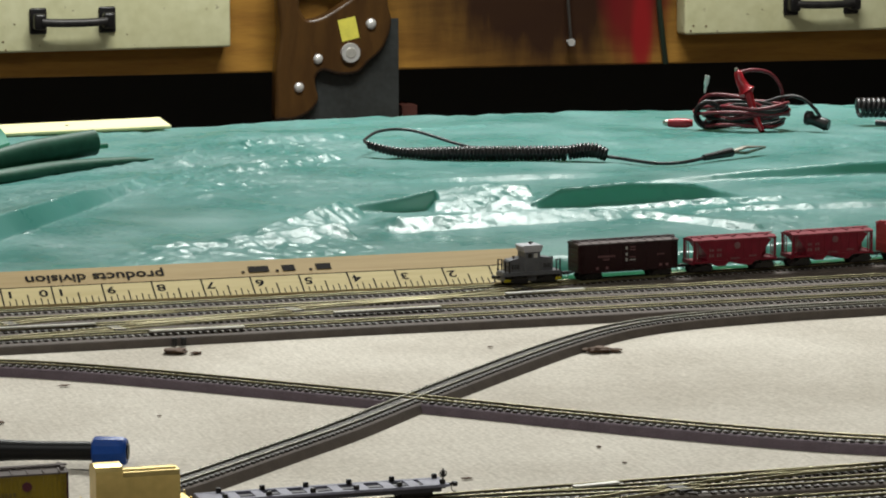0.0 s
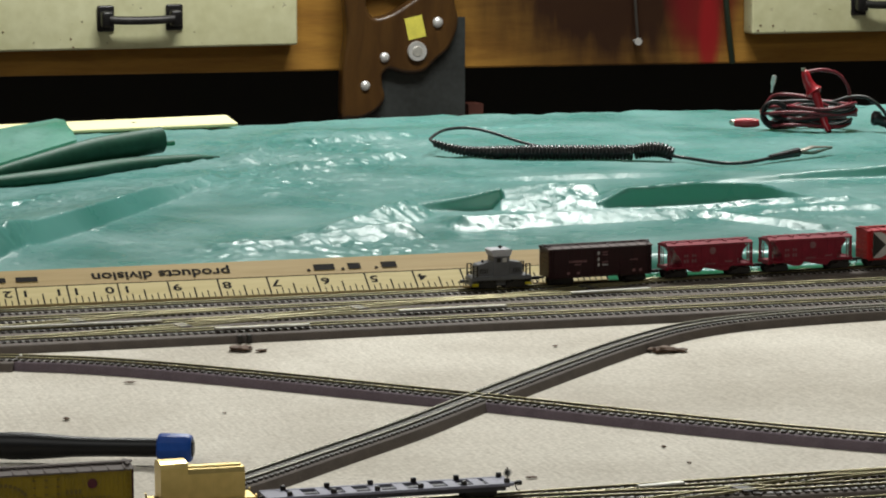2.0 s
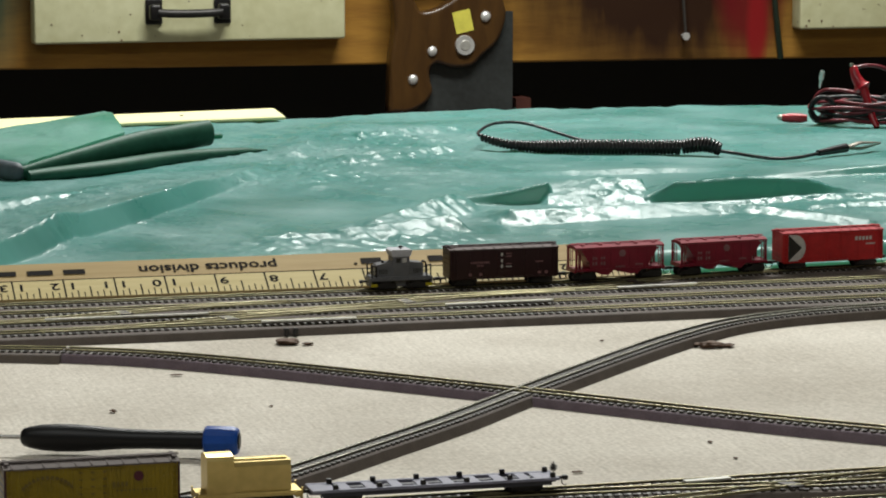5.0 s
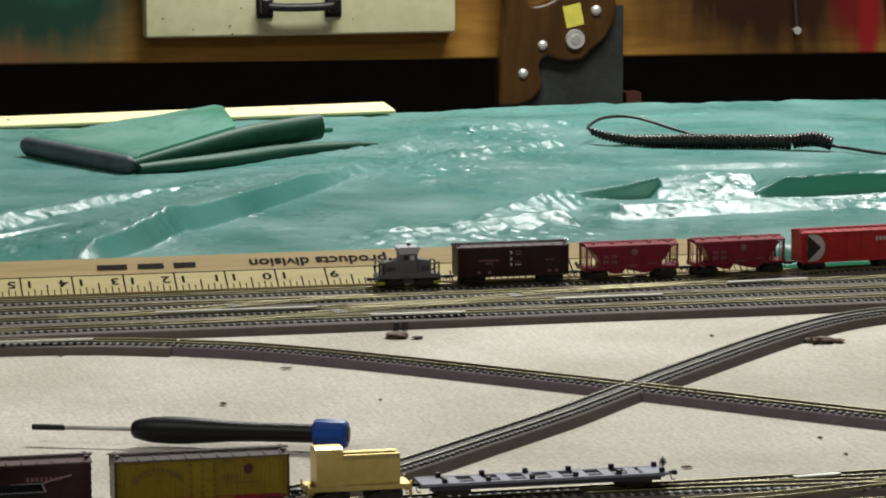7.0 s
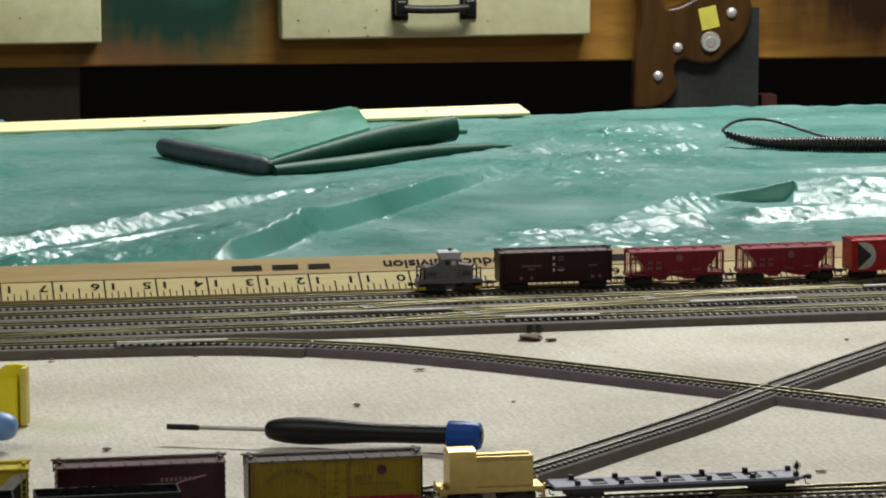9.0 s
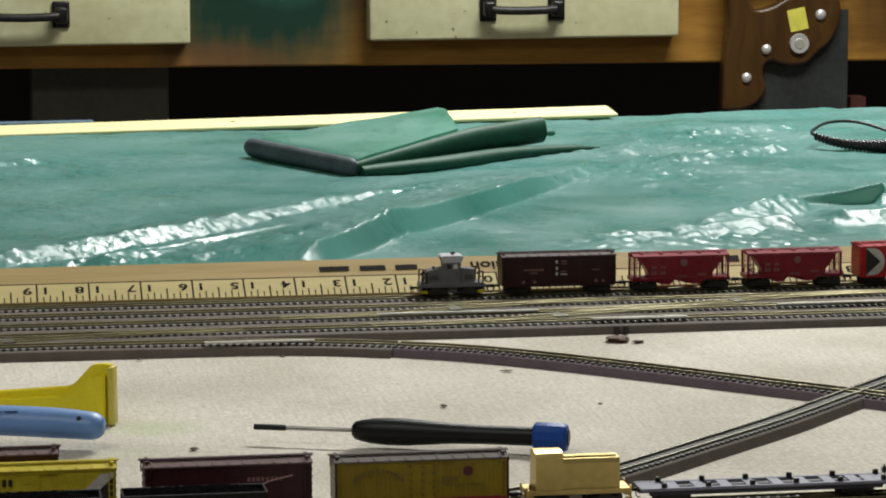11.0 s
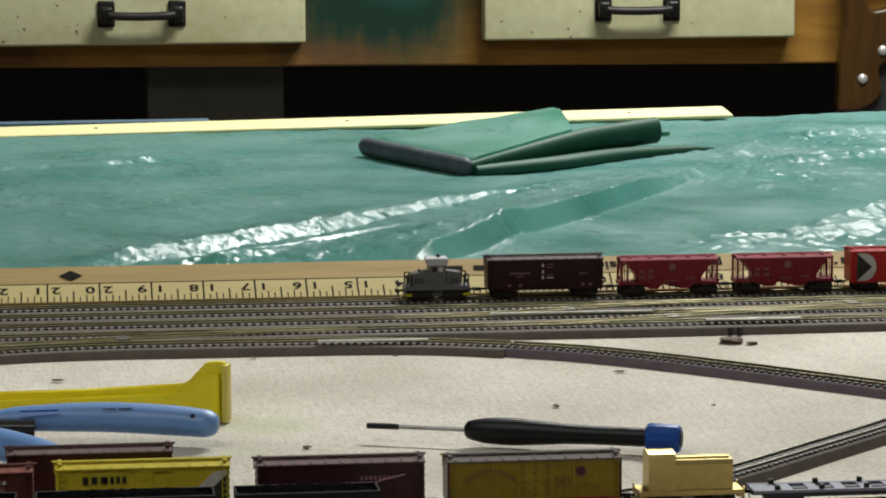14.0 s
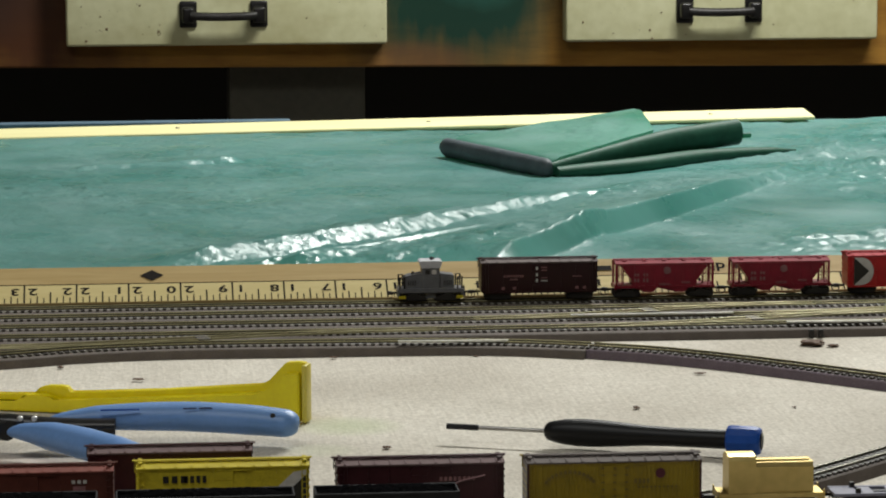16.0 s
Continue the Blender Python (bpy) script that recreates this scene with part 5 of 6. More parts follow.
def side_cutter():
    thing = holder("side_cutters", "side cutters with light blue grips lying on canvas", "pliers", pose(0, 0, 0.0006))
    for name, pts, rad in (
        ("upper_grip", [(-0.036, 1.2530, 0.0085), (-0.026, 1.2540, 0.0095), (-0.005, 1.2540, 0.0100), (0.020, 1.2520, 0.0100), (0.045, 1.2470, 0.0090), (0.0620, 1.2420, 0.0078)], [0.0025, 0.0060, 0.0070, 0.0074, 0.0074, 0.0066]),
        ("lower_grip", [(-0.0495, 1.2360, 0.0085), (-0.042, 1.2320, 0.0090), (-0.028, 1.2180, 0.0090), (-0.012, 1.1980, 0.0085), (0.004, 1.1760, 0.0080)], [0.0030, 0.0066, 0.0074, 0.0074, 0.0060]),
    ):
        line = smooth_line(pts, 0.001)
        n = len(line)
        xs = np.linspace(0, 1, len(rad))
        rr = [float(np.interp(i / (n - 1), xs, rad)) for i in range(n)]
        for k in range(6):
            rr[-1 - k] *= math.sqrt(1 - (1 - (k + 0.3) / 6.3) ** 2)
            rr[k] *= math.sqrt(1 - (1 - (k + 1.2) / 7.2) ** 2)
        bm = bmesh.new()
        tube(bm, line, 0.0, 16, rr, 0.80)
        part(name, bm, SKY_BLUE, thing, "light blue dipped plastic grip", 60)
    bm = bmesh.new()
    tube(bm, smooth_line([(-0.075, 1.262, 0.0085), (-0.062, 1.2560, 0.009), (-0.048, 1.2500, 0.0095), (-0.030, 1.2480, 0.008), (-0.008, 1.2470, 0.0075)], 0.003), 0.0042, 12, None, 0.8)
    part("upper_jaw", bm, IRON, thing, "dark steel jaw", 50)
    bm = bmesh.new()
    tube(bm, smooth_line([(-0.075, 1.256, 0.0065), (-0.060, 1.2500, 0.007), (-0.050, 1.2400, 0.008)], 0.003), 0.0048, 12, None, 0.8)
    part("lower_jaw", bm, IRON, thing, "dark steel jaw", 50)
    for x, y in ((-0.0455, 1.2440), (-0.0400, 1.2430)):
        bm = bmesh.new()
        bmesh.ops.create_uvsphere(bm, u_segments=12, v_segments=8, radius=0.0012, matrix=Matrix.Translation((x, y, 0.0122)))
        part("pivot", bm, CHROME, thing, "shiny pivot rivet", 60)
    ink = surface("grip_ink", (0.025, 0.03, 0.10), rough=0.6, scale=100)
    for x0, w in ((0.0175, 0.0052), (0.0235, 0.0052)):
        bm = bmesh.new()
        box(bm, x0, x0 + w, 1.2450, 1.2452, 0.0142, 0.0148)
        part("pen_mark", bm, ink, thing, "handwritten ink strokes")
    bm = box(bmesh.new(), -0.0145, 0.0005, 1.2462, 1.2468, 0.0140, 0.0146)
    part("grip_slot", bm, BLUE_CAP, thing, "dark moulded slot")
    bm = bmesh.new()
    rod(bm, (0.0520, 1.2400, 0.0120), (0.0520, 1.2390, 0.0120), 0.0010, 10)
    part("grip_hole", bm, IRON, thing)


side_cutter()
CRUMB = surface("brown_crumb", (0.17, 0.10, 0.06), (0.08, 0.045, 0.028), 0.9, 300, bump=0.5)


def crumb(x, y, size, flat=0.5, long=1.0):
    bm = bmesh.new()
    bmesh.ops.create_icosphere(bm, subdivisions=3, radius=size)
    for v in bm.verts:
        k = 1 + 0.75 * noise.noise(v.co / size * 1.9 + Vector((x * 90, y * 70, 0))) + 0.4 * noise.noise(v.co / size * 4.1 + Vector((x * 50, y * 30, 5)))
        v.co = Vector((v.co.x * k * long, v.co.y * k * 1.3, v.co.z * k * flat))
    ob = link("debris_crumb", bm, CRUMB, None, "", 180)
    ob.location = (x, y, size * flat * 0.6)
    tagged(ob, "small brown crumb of debris on the canvas", "debris", group="debris on the canvas")


for x, y, s, l in ((0.310, 1.452, 0.0036, 1.3), (0.318, 1.446, 0.0016, 1.6), (0.495, 1.393, 0.0038, 1.5), (0.487, 1.397, 0.0020, 1.6), (0.503, 1.391, 0.0022, 1.5), (0.205, 1.306, 0.0012, 1.0), (-0.034, 1.428, 0.0012, 1.0), (0.0, 1.394, 0.0010, 2.5), (0.088, 1.440, 0.0012, 1.2), (0.096, 1.235, 0.0012, 1.3), (0.245, 1.382, 0.0009, 2.5), (0.421, 1.182, 0.0009, 1.0), (0.354, 1.141, 0.0008, 2.6), (0.152, 1.436, 0.0008, 1.2), (0.452, 1.42, 0.0008, 1.3), (0.27, 1.30, 0.0006, 1.5), (0.33, 1.33, 0.0006, 1.0), (0.42, 1.15, 0.0007, 1.2)):
    crumb(x, y, s, 0.32, l)
for a, b in ((((0.232, 1.250, 0.0005), (0.242, 1.225, 0.0012))), (((0.200, 1.118, 0.018), (0.213, 1.100, 0.012)))):
    bm = bmesh.new()
    tube(bm, smooth_line([a, ((a[0] + b[0]) / 2 + 0.001, (a[1] + b[1]) / 2, (a[2] + b[2]) / 2 + 0.003), b], 0.003), 0.00022, 5)
    tagged(link("wire_strand", bm, SHAFT), "fine loose wire strand on the canvas", "wire")

# ---- rolling stock ----


def paint(name, c, rough=0.42, dark=0.7):
    if "roof" in name:
        return surface(name, c, tuple(k * dark for k in c), 0.85, 160, bump=0.05, bump_scale=2500, dist=0.0001, spec=0.2)
    return surface(name, c, tuple(k * dark for k in c), rough, 160, bump=0.05, bump_scale=2500, dist=0.0001, spec=0.28)


# most roofs take a paler tone than the car's sides
BROWN = paint("dark_maroon_paint", (0.027, 0.0055, 0.008))
BROWN_ROOF = paint("pale_brown_roof", (0.17, 0.135, 0.13), 0.6)
OXIDE = paint("oxide_red_paint", (0.10, 0.028, 0.020))
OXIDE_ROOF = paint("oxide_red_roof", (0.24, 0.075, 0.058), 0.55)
MAROON = paint("plum_brown_paint", (0.048, 0.012, 0.016))
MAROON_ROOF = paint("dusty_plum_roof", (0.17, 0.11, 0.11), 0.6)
HOPPER_RED = paint("dark_red_paint", (0.24, 0.012, 0.030))
HOPPER_TOP = paint("pale_red_roof", (0.30, 0.05, 0.065), 0.5)
BRIGHT_RED = paint("bright_red_paint", (0.50, 0.022, 0.024))
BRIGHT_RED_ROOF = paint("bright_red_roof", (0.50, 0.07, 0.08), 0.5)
REEFER = paint("orange_yellow_paint", (0.29, 0.205, 0.010))
REEFER_ROOF = paint("weathered_grey_roof", (0.15, 0.125, 0.115), 0.6)
CAR_YELLOW = paint("bright_yellow_paint", (0.62, 0.50, 0.035))
LOCO_GREY = paint("slate_grey_paint", (0.15, 0.152, 0.162))
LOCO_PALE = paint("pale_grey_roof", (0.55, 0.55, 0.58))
FLAT_GREY = paint("lavender_grey_paint", (0.27, 0.27, 0.35))
# darker copy of the deck grey, puts shade into spine and skirts
FLAT_SHADED = paint("shaded_blue_grey_paint", (0.05, 0.05, 0.065))
STEP_YELLOW = paint("safety_yellow_paint", (0.55, 0.45, 0.02))
TRUCK = surface("black_truck", (0.014, 0.011, 0.010), (0.008, 0.007, 0.006), 0.6, 300)
WHEEL = surface("blackened_wheel", (0.05, 0.046, 0.044), rough=0.4, scale=300, metal=0.6)
LETTER = surface("faded_white_lettering", (0.60, 0.58, 0.55), (0.45, 0.43, 0.4), 0.6, 400)
LETTER_DIM = surface("dim_lettering", (0.26, 0.12, 0.125), (0.18, 0.08, 0.085), 0.6, 400)
LETTER_OLIVE = surface("faded_olive_lettering", (0.16, 0.11, 0.015), rough=0.6, scale=400)
LETTER_BLACK = surface("black_lettering", (0.02, 0.018, 0.015), rough=0.6, scale=400)
BRASS = surface("bare_brass", (0.68, 0.53, 0.22), (0.52, 0.40, 0.15), 0.46, 30, metal=1.0, rough2=0.34)
COAL = surface("coal_load", (0.007, 0.007, 0.008), (0.004, 0.004, 0.004), 0.9, 250, bump=0.5, bump_scale=1500, dist=0.0003, spec=0.0)
GONDOLA = surface("black_gondola_paint", (0.020, 0.020, 0.022), (0.012, 0.012, 0.013), 0.85, 160, spec=0.12)


def bogie(x, car, scale=1.0):
    truck = part("truck", box(bmesh.new(), x - 0.0022, x + 0.0022, -0.0045, 0.0045, 0.0022, 0.0036), TRUCK, car, "black four-wheel truck")
    for side in (-1, 1):
        bm = bmesh.new()
        y = side * 0.0050
        outline = [(-0.0060, 0.0016), (-0.0050, 0.0030), (-0.0026, 0.0032), (-0.0018, 0.0042), (0.0018, 0.0042), (0.0026, 0.0032), (0.0050, 0.0030), (0.0060, 0.0016), (0.0042, 0.0014), (0.0022, 0.0008), (-0.0022, 0.0008), (-0.0042, 0.0014)]
        prism(bm, [(x + a, b) for a, b in outline], y - 0.0005, y + 0.0005, "y")
        part("side_frame", bm, TRUCK, truck)
    for dx in (-0.0042, 0.0042):
        bm = bmesh.new()
        for side in (-1, 1):
            rod(bm, (x + dx, side * 0.0026, 0.0021), (x + dx, side * 0.0036, 0.0021), 0.0021, 14)
            rod(bm, (x + dx, side * 0.0024, 0.0021), (x + dx, side * 0.0027, 0.0021), 0.0026, 14)
        rod(bm, (x + dx, -0.0030, 0.0021), (x + dx, 0.0030, 0.0021), 0.0006, 6)
        part("wheelset", bm, WHEEL, truck)
    return truck


def couplers(car, half, z=0.0040):
    for s in (-1, 1):
        bm = bmesh.new()
        box(bm, min(s * half, s * (half + 0.0034)), max(s * half, s * (half + 0.0034)), -0.0005, 0.0005, z - 0.0005, z + 0.0005)
        box(bm, min(s * (half + 0.0028), s * (half + 0.0046)), max(s * (half + 0.0028), s * (half + 0.0046)), -0.0012, 0.0010, z - 0.0008, z + 0.0008, 0.0002, 1)
        cup = part("coupler", bm, TRUCK, car)
        bm = bmesh.new()
        tube(bm, smooth_line([(s * (half + 0.0026), 0.0004, z - 0.0006), (s * (half + 0.0030), 0.0006, z - 0.0026), (s * (half + 0.0044), 0.0008, z - 0.0030)], 0.0006), 0.00022, 5)
        part("trip_pin", bm, WHEEL, cup)


def ladder(car, x, y, z0, z1, w, mat, n=7):
    bm = bmesh.new()
    for dx in (-w / 2, w / 2):
        box(bm, x + dx - 0.00016, x + dx + 0.00016, y - 0.00022, y + 0.00022, z0, z1)
    for k in range(n):
        z = z0 + (z1 - z0) * (k + 0.5) / n
        box(bm, x - w / 2, x + w / 2, y - 0.00018, y + 0.00018, z - 0.00013, z + 0.00013)
    part("ladder", bm, mat, car)


def bar(car, x, z, w, h, y, mat=LETTER, name="lettering"):
    part(name, box(bmesh.new(), x - w / 2, x + w / 2, y - 0.00006, y + 0.00006, z - h / 2, z + h / 2), mat, car)


def words(car, x, z, n, w, h, y, mat=LETTER):
    """A line of writing as small plain bars."""
    for k in range(n):
        bar(car, x + (k - (n - 1) / 2) * w * 1.6, z, w, h, y, mat)


def boxcar(label, body_mat, roof_mat, half=0.0281, eave=0.0182, ribs=8, door=0.0068, door_mat=None, walk_mat=None, wood=False):
    car = holder("boxcar", label, "boxcar", group="freight cars")
    w, sill = 0.0066, 0.0042
    bm = bmesh.new()
    box(bm, -half, half, -w, w, sill, eave, 0.0002, 1)
    box(bm, -half + 0.004, half - 0.004, -0.0030, 0.0030, 0.0034, sill)
    part("body", bm, body_mat, car)
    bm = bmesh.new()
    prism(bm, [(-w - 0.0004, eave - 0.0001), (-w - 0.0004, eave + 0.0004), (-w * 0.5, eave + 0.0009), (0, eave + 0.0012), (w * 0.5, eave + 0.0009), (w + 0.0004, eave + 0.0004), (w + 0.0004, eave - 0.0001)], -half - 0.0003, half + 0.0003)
    roof = part("roof", bm, roof_mat, car, "ribbed roof")
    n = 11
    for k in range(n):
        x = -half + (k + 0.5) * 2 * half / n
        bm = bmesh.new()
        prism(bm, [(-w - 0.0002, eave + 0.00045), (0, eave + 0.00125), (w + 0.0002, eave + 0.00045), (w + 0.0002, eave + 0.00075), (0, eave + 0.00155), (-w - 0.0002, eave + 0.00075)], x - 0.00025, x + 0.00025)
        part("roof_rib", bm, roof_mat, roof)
    bm = bmesh.new()
    for dy in (-0.0009, 0.0, 0.0009):
        box(bm, -half - 0.0008, half + 0.0008, dy - 0.00038, dy + 0.00038, eave + 0.0016, eave + 0.0020)
    for s in (-1, 1):
        box(bm, s * (half - 0.0012) - 0.0007, s * (half - 0.0012) + 0.0007, -0.0042, 0.0042, eave + 0.0014, eave + 0.0018)
    part("running_board", bm, walk_mat or body_mat, car)
    for side in (-1, 1):
        y = side * (w + 0.0001)
        dm = door_mat or body_mat
        bm = bmesh.new()
        box(bm, -door / 2, door / 2, y - 0.0003, y + 0.0003, sill + 0.0006, eave - 0.0010, 0.0001, 1)
        d = part("door", bm, dm, car)
        for k in range(3):
            z = sill + 0.0012 + (eave - sill - 0.003) * (k + 0.5) / 3
            part("door_rib", box(bmesh.new(), -door / 2 + 0.0005, door / 2 - 0.0005, y - 0.00042, y + 0.00042, z - 0.00022, z + 0.00022), dm, d)
        for z in (sill + 0.0003, eave - 0.0007):
            part("door_track", box(bmesh.new(), -door * 0.6, door * 1.4, y - 0.0004, y + 0.0004, z - 0.00018, z + 0.00018), body_mat, car)
        for k in range(ribs):
            x = -half + (k + 0.5) * 2 * half / ribs
            if abs(x) > door / 2 + 0.0006:
                part("side_post" if wood else "side_rib", box(bmesh.new(), x - 0.00012, x + 0.00012, y - 0.00012, y + 0.00012, sill + 0.0003, eave - 0.0003), body_mat, car)
        for s in (-1, 1):
            ladder(car, s * (half - 0.0016), side * (w + 0.0003), sill, eave + 0.0002, 0.0016, body_mat)
        part("side_sill", box(bmesh.new(), -half + 0.0005, half - 0.0005, y - 0.00018, y + 0.00018, sill - 0.0004, sill + 0.0003), body_mat, car)
    for s in (-1, 1):
        for k in range(5):
            z = sill + 0.001 + (eave - sill - 0.002) * (k + 0.5) / 5
            part("end_rib", box(bmesh.new(), s * half - 0.0003, s * half + 0.0003, -w + 0.0006, w - 0.0006, z - 0.0004, z + 0.0004, 0.00015, 1), body_mat, car)
        bogie(s * (half - 0.0085), car)
        bm = bmesh.new()
        rod(bm, (s * (half + 0.0006), 0.0035, eave - 0.003), (s * (half + 0.0006), 0.0035, eave + 0.0012), 0.00022, 6)
        rod(bm, (s * (half + 0.0006), 0.0035, eave + 0.0010), (s * (half + 0.0006), 0.0035, eave + 0.0014), 0.0010, 12)
        part("brake_wheel", bm, body_mat, car)
    couplers(car, half)
    return car


def covered_hopper():
    car = holder("covered_hopper", "small dark red covered hopper car rolling on the rear track", "hopper car", group="freight cars")
    w, half = 0.0062, 0.0245
    side = [(-0.0185, 0.0168), (0.0185, 0.0168), (0.0215, 0.0160), (0.0160, 0.0085), (0.0158, 0.0054), (0.0120, 0.0050), (0.0098, 0.0030), (0.0058, 0.0030), (0.0036, 0.0052), (-0.0036, 0.0052), (-0.0058, 0.0030), (-0.0098, 0.0030), (-0.0120, 0.0050), (-0.0158, 0.0054), (-0.0160, 0.0085), (-0.0215, 0.0160)]
    bm = bmesh.new()
    prism(bm, side, -w, w, "y")
    bmesh.ops.triangulate(bm, faces=[f for f in bm.faces if len(f.verts) > 4])
    part("body", bm, HOPPER_RED, car)
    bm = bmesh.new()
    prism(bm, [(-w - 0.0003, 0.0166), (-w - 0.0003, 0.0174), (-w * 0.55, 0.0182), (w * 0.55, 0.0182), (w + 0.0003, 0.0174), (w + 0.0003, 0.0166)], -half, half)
    roof = part("roof", bm, HOPPER_TOP, car, "pale red roof")
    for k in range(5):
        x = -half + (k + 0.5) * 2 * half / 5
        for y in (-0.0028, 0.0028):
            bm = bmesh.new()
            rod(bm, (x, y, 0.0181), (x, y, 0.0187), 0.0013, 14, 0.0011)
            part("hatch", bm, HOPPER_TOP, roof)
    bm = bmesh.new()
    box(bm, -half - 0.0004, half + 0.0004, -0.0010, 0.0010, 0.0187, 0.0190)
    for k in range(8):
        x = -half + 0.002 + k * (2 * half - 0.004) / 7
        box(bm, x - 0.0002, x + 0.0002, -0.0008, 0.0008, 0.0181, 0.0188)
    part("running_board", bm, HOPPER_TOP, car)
    for s in (-1, 1):
        part("end_platform", box(bmesh.new(), min(s * 0.0155, s * half), max(s * 0.0155, s * half), -w, w, 0.0050, 0.0062, 0.0001, 1), HOPPER_RED, car)
        for y in (-w + 0.0004, w - 0.0004):
            part("end_post", box(bmesh.new(), s * (half - 0.0006) - 0.00055, s * (half - 0.0006) + 0.00055, y - 0.0004, y + 0.0004, 0.0060, 0.0168), HOPPER_RED, car)
            ladder(car, s * (half - 0.0024), y, 0.0060, 0.0168, 0.0012, HOPPER_RED, 6)
        part("end_sill", box(bmesh.new(), s * half - 0.0004, s * half + 0.0004, -w, w, 0.0046, 0.0066), HOPPER_RED, car)
        part("slope_brace", box(bmesh.new(), s * 0.0198 - 0.0003, s * 0.0198 + 0.0003, -0.0004, 0.0004, 0.0060, 0.0140), HOPPER_RED, car)
        bogie(s * (half - 0.0062), car)
        for q in (-1, 1):
            y = q * (w + 0.00012)
            part("side_sill", box(bmesh.new(), min(s * 0.0, s * half), max(s * 0.0, s * half), y - 0.0002, y + 0.0002, 0.0052, 0.0062), HOPPER_RED, car)
    for q in (-1, 1):
        y = q * (w + 0.0001)
        for k in range(7):
            x = -0.0150 + k * 0.0050
            part("side_rib", box(bmesh.new(), x - 0.00010, x + 0.00010, y - 0.0001, y + 0.0001, 0.0060, 0.0166), HOPPER_RED, car)
        sgn = q
        yy = q * (w + 0.00028)
        for dx in (-0.0140, -0.0095):
            words(car, dx, 0.0118, 2, 0.0009, 0.0013, yy, LETTER_DIM)
            words(car, dx, 0.0090, 2, 0.0010, 0.0017, yy, LETTER_DIM)
        words(car, 0.0, 0.0070, 6, 0.0006, 0.0008, yy, LETTER_DIM)
        words(car, 0.0105, 0.0078, 4, 0.0007, 0.0009, yy, LETTER_DIM)
        bm = bmesh.new()
        rod(bm, (0.0012, yy, 0.0138), (0.0012, yy + 0.00006 * q, 0.0138), 0.0018, 20)
        part("emblem", bm, LETTER_DIM, car)
    couplers(car, half)
    return car


def locomotive():
    car = holder("switcher_locomotive", "small slate grey centre-cab switcher locomotive pushing onward", "locomotive")
    part("frame", box(bmesh.new(), -0.0158, 0.0158, -0.0055, 0.0055, 0.0044, 0.0066, 0.0002, 1), LOCO_GREY, car)
    bm = bmesh.new()
    prism(bm, [(-0.0128, 0.0064), (-0.0128, 0.0118), (-0.0122, 0.0126), (-0.0052, 0.0138), (0.0052, 0.0138), (0.0112, 0.0130), (0.0116, 0.0122), (0.0116, 0.0064)], -0.0040, 0.0040, "y")
    hood = part("hood", bm, LOCO_GREY, car, "slate grey hood with louvres")
    for x0 in (-0.0112, 0.0064):
        for k in range(5):
            for y in (-0.00405, 0.00405):
                part("louvre", box(bmesh.new(), x0 + k * 0.0009, x0 + k * 0.0009 + 0.0004, y - 0.0001, y + 0.0001, 0.0080, 0.0104), TRUCK, hood)
    bm = bmesh.new()
    box(bm, -0.0043, 0.0043, -0.0050, 0.0050, 0.0064, 0.0168, 0.0002, 1)
    cab = part("cab", bm, LOCO_GREY, car, "slate grey cab")
    for y in (-0.00505, 0.00505):
        for x in (-0.0016, 0.0016):
            part("window", box(bmesh.new(), x - 0.0011, x + 0.0011, y - 0.0001, y + 0.0001, 0.0136, 0.0158), TRUCK if x < 0 else LETTER, cab)
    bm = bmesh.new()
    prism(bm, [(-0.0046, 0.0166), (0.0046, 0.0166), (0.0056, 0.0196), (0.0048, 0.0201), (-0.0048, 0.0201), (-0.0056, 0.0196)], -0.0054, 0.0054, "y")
    part("cab_roof", bm, LOCO_PALE, car, "pale flared cab roof")
    bm = bmesh.new()
    rod(bm, (0.0008, 0, 0.0200), (0.0008, 0, 0.0216), 0.0006, 8)
    box(bm, -0.0004, 0.0022, -0.0004, 0.0004, 0.0206, 0.0212)
    part("horn", bm, TRUCK, car)
    for s in (-1, 1):
        for y in (-0.0051, 0.0051):
            bm = bmesh.new()
            for x in (0.0131, 0.0152):
                rod(bm, (s * x, y, 0.0064), (s * x, y, 0.0124), 0.0004, 6)
            rod(bm, (s * 0.0131, y, 0.0122), (s * 0.0152, y, 0.0122), 0.00028, 6)
            rod(bm, (s * 0.0131, y, 0.0096), (s * 0.0152, y, 0.0096), 0.00022, 6)
            part("handrail", bm, TRUCK, car)
            part("step", box(bmesh.new(), s * 0.0142 - 0.0017, s * 0.0142 + 0.0017, y - 0.0005, y + 0.0005, 0.0016, 0.0030, 0.0001, 1), STEP_YELLOW, car, "yellow painted step")
        part("pilot", box(bmesh.new(), s * 0.0158 - 0.0005, s * 0.0158 + 0.0005, -0.0050, 0.0050, 0.0020, 0.0060, 0.0001, 1), LOCO_GREY, car)
        bogie(s * 0.0082, car)
    part("fuel_tank", box(bmesh.new(), -0.0026, 0.0026, -0.0040, 0.0040, 0.0014, 0.0046, 0.0004, 2), LOCO_GREY, car)
    bm = bmesh.new()
    rod(bm, (-0.0086, 0, 0.0130), (-0.0086, 0, 0.0144), 0.0007, 8)
    part("exhaust", bm, TRUCK, car)
    couplers(car, 0.0160)
    return car


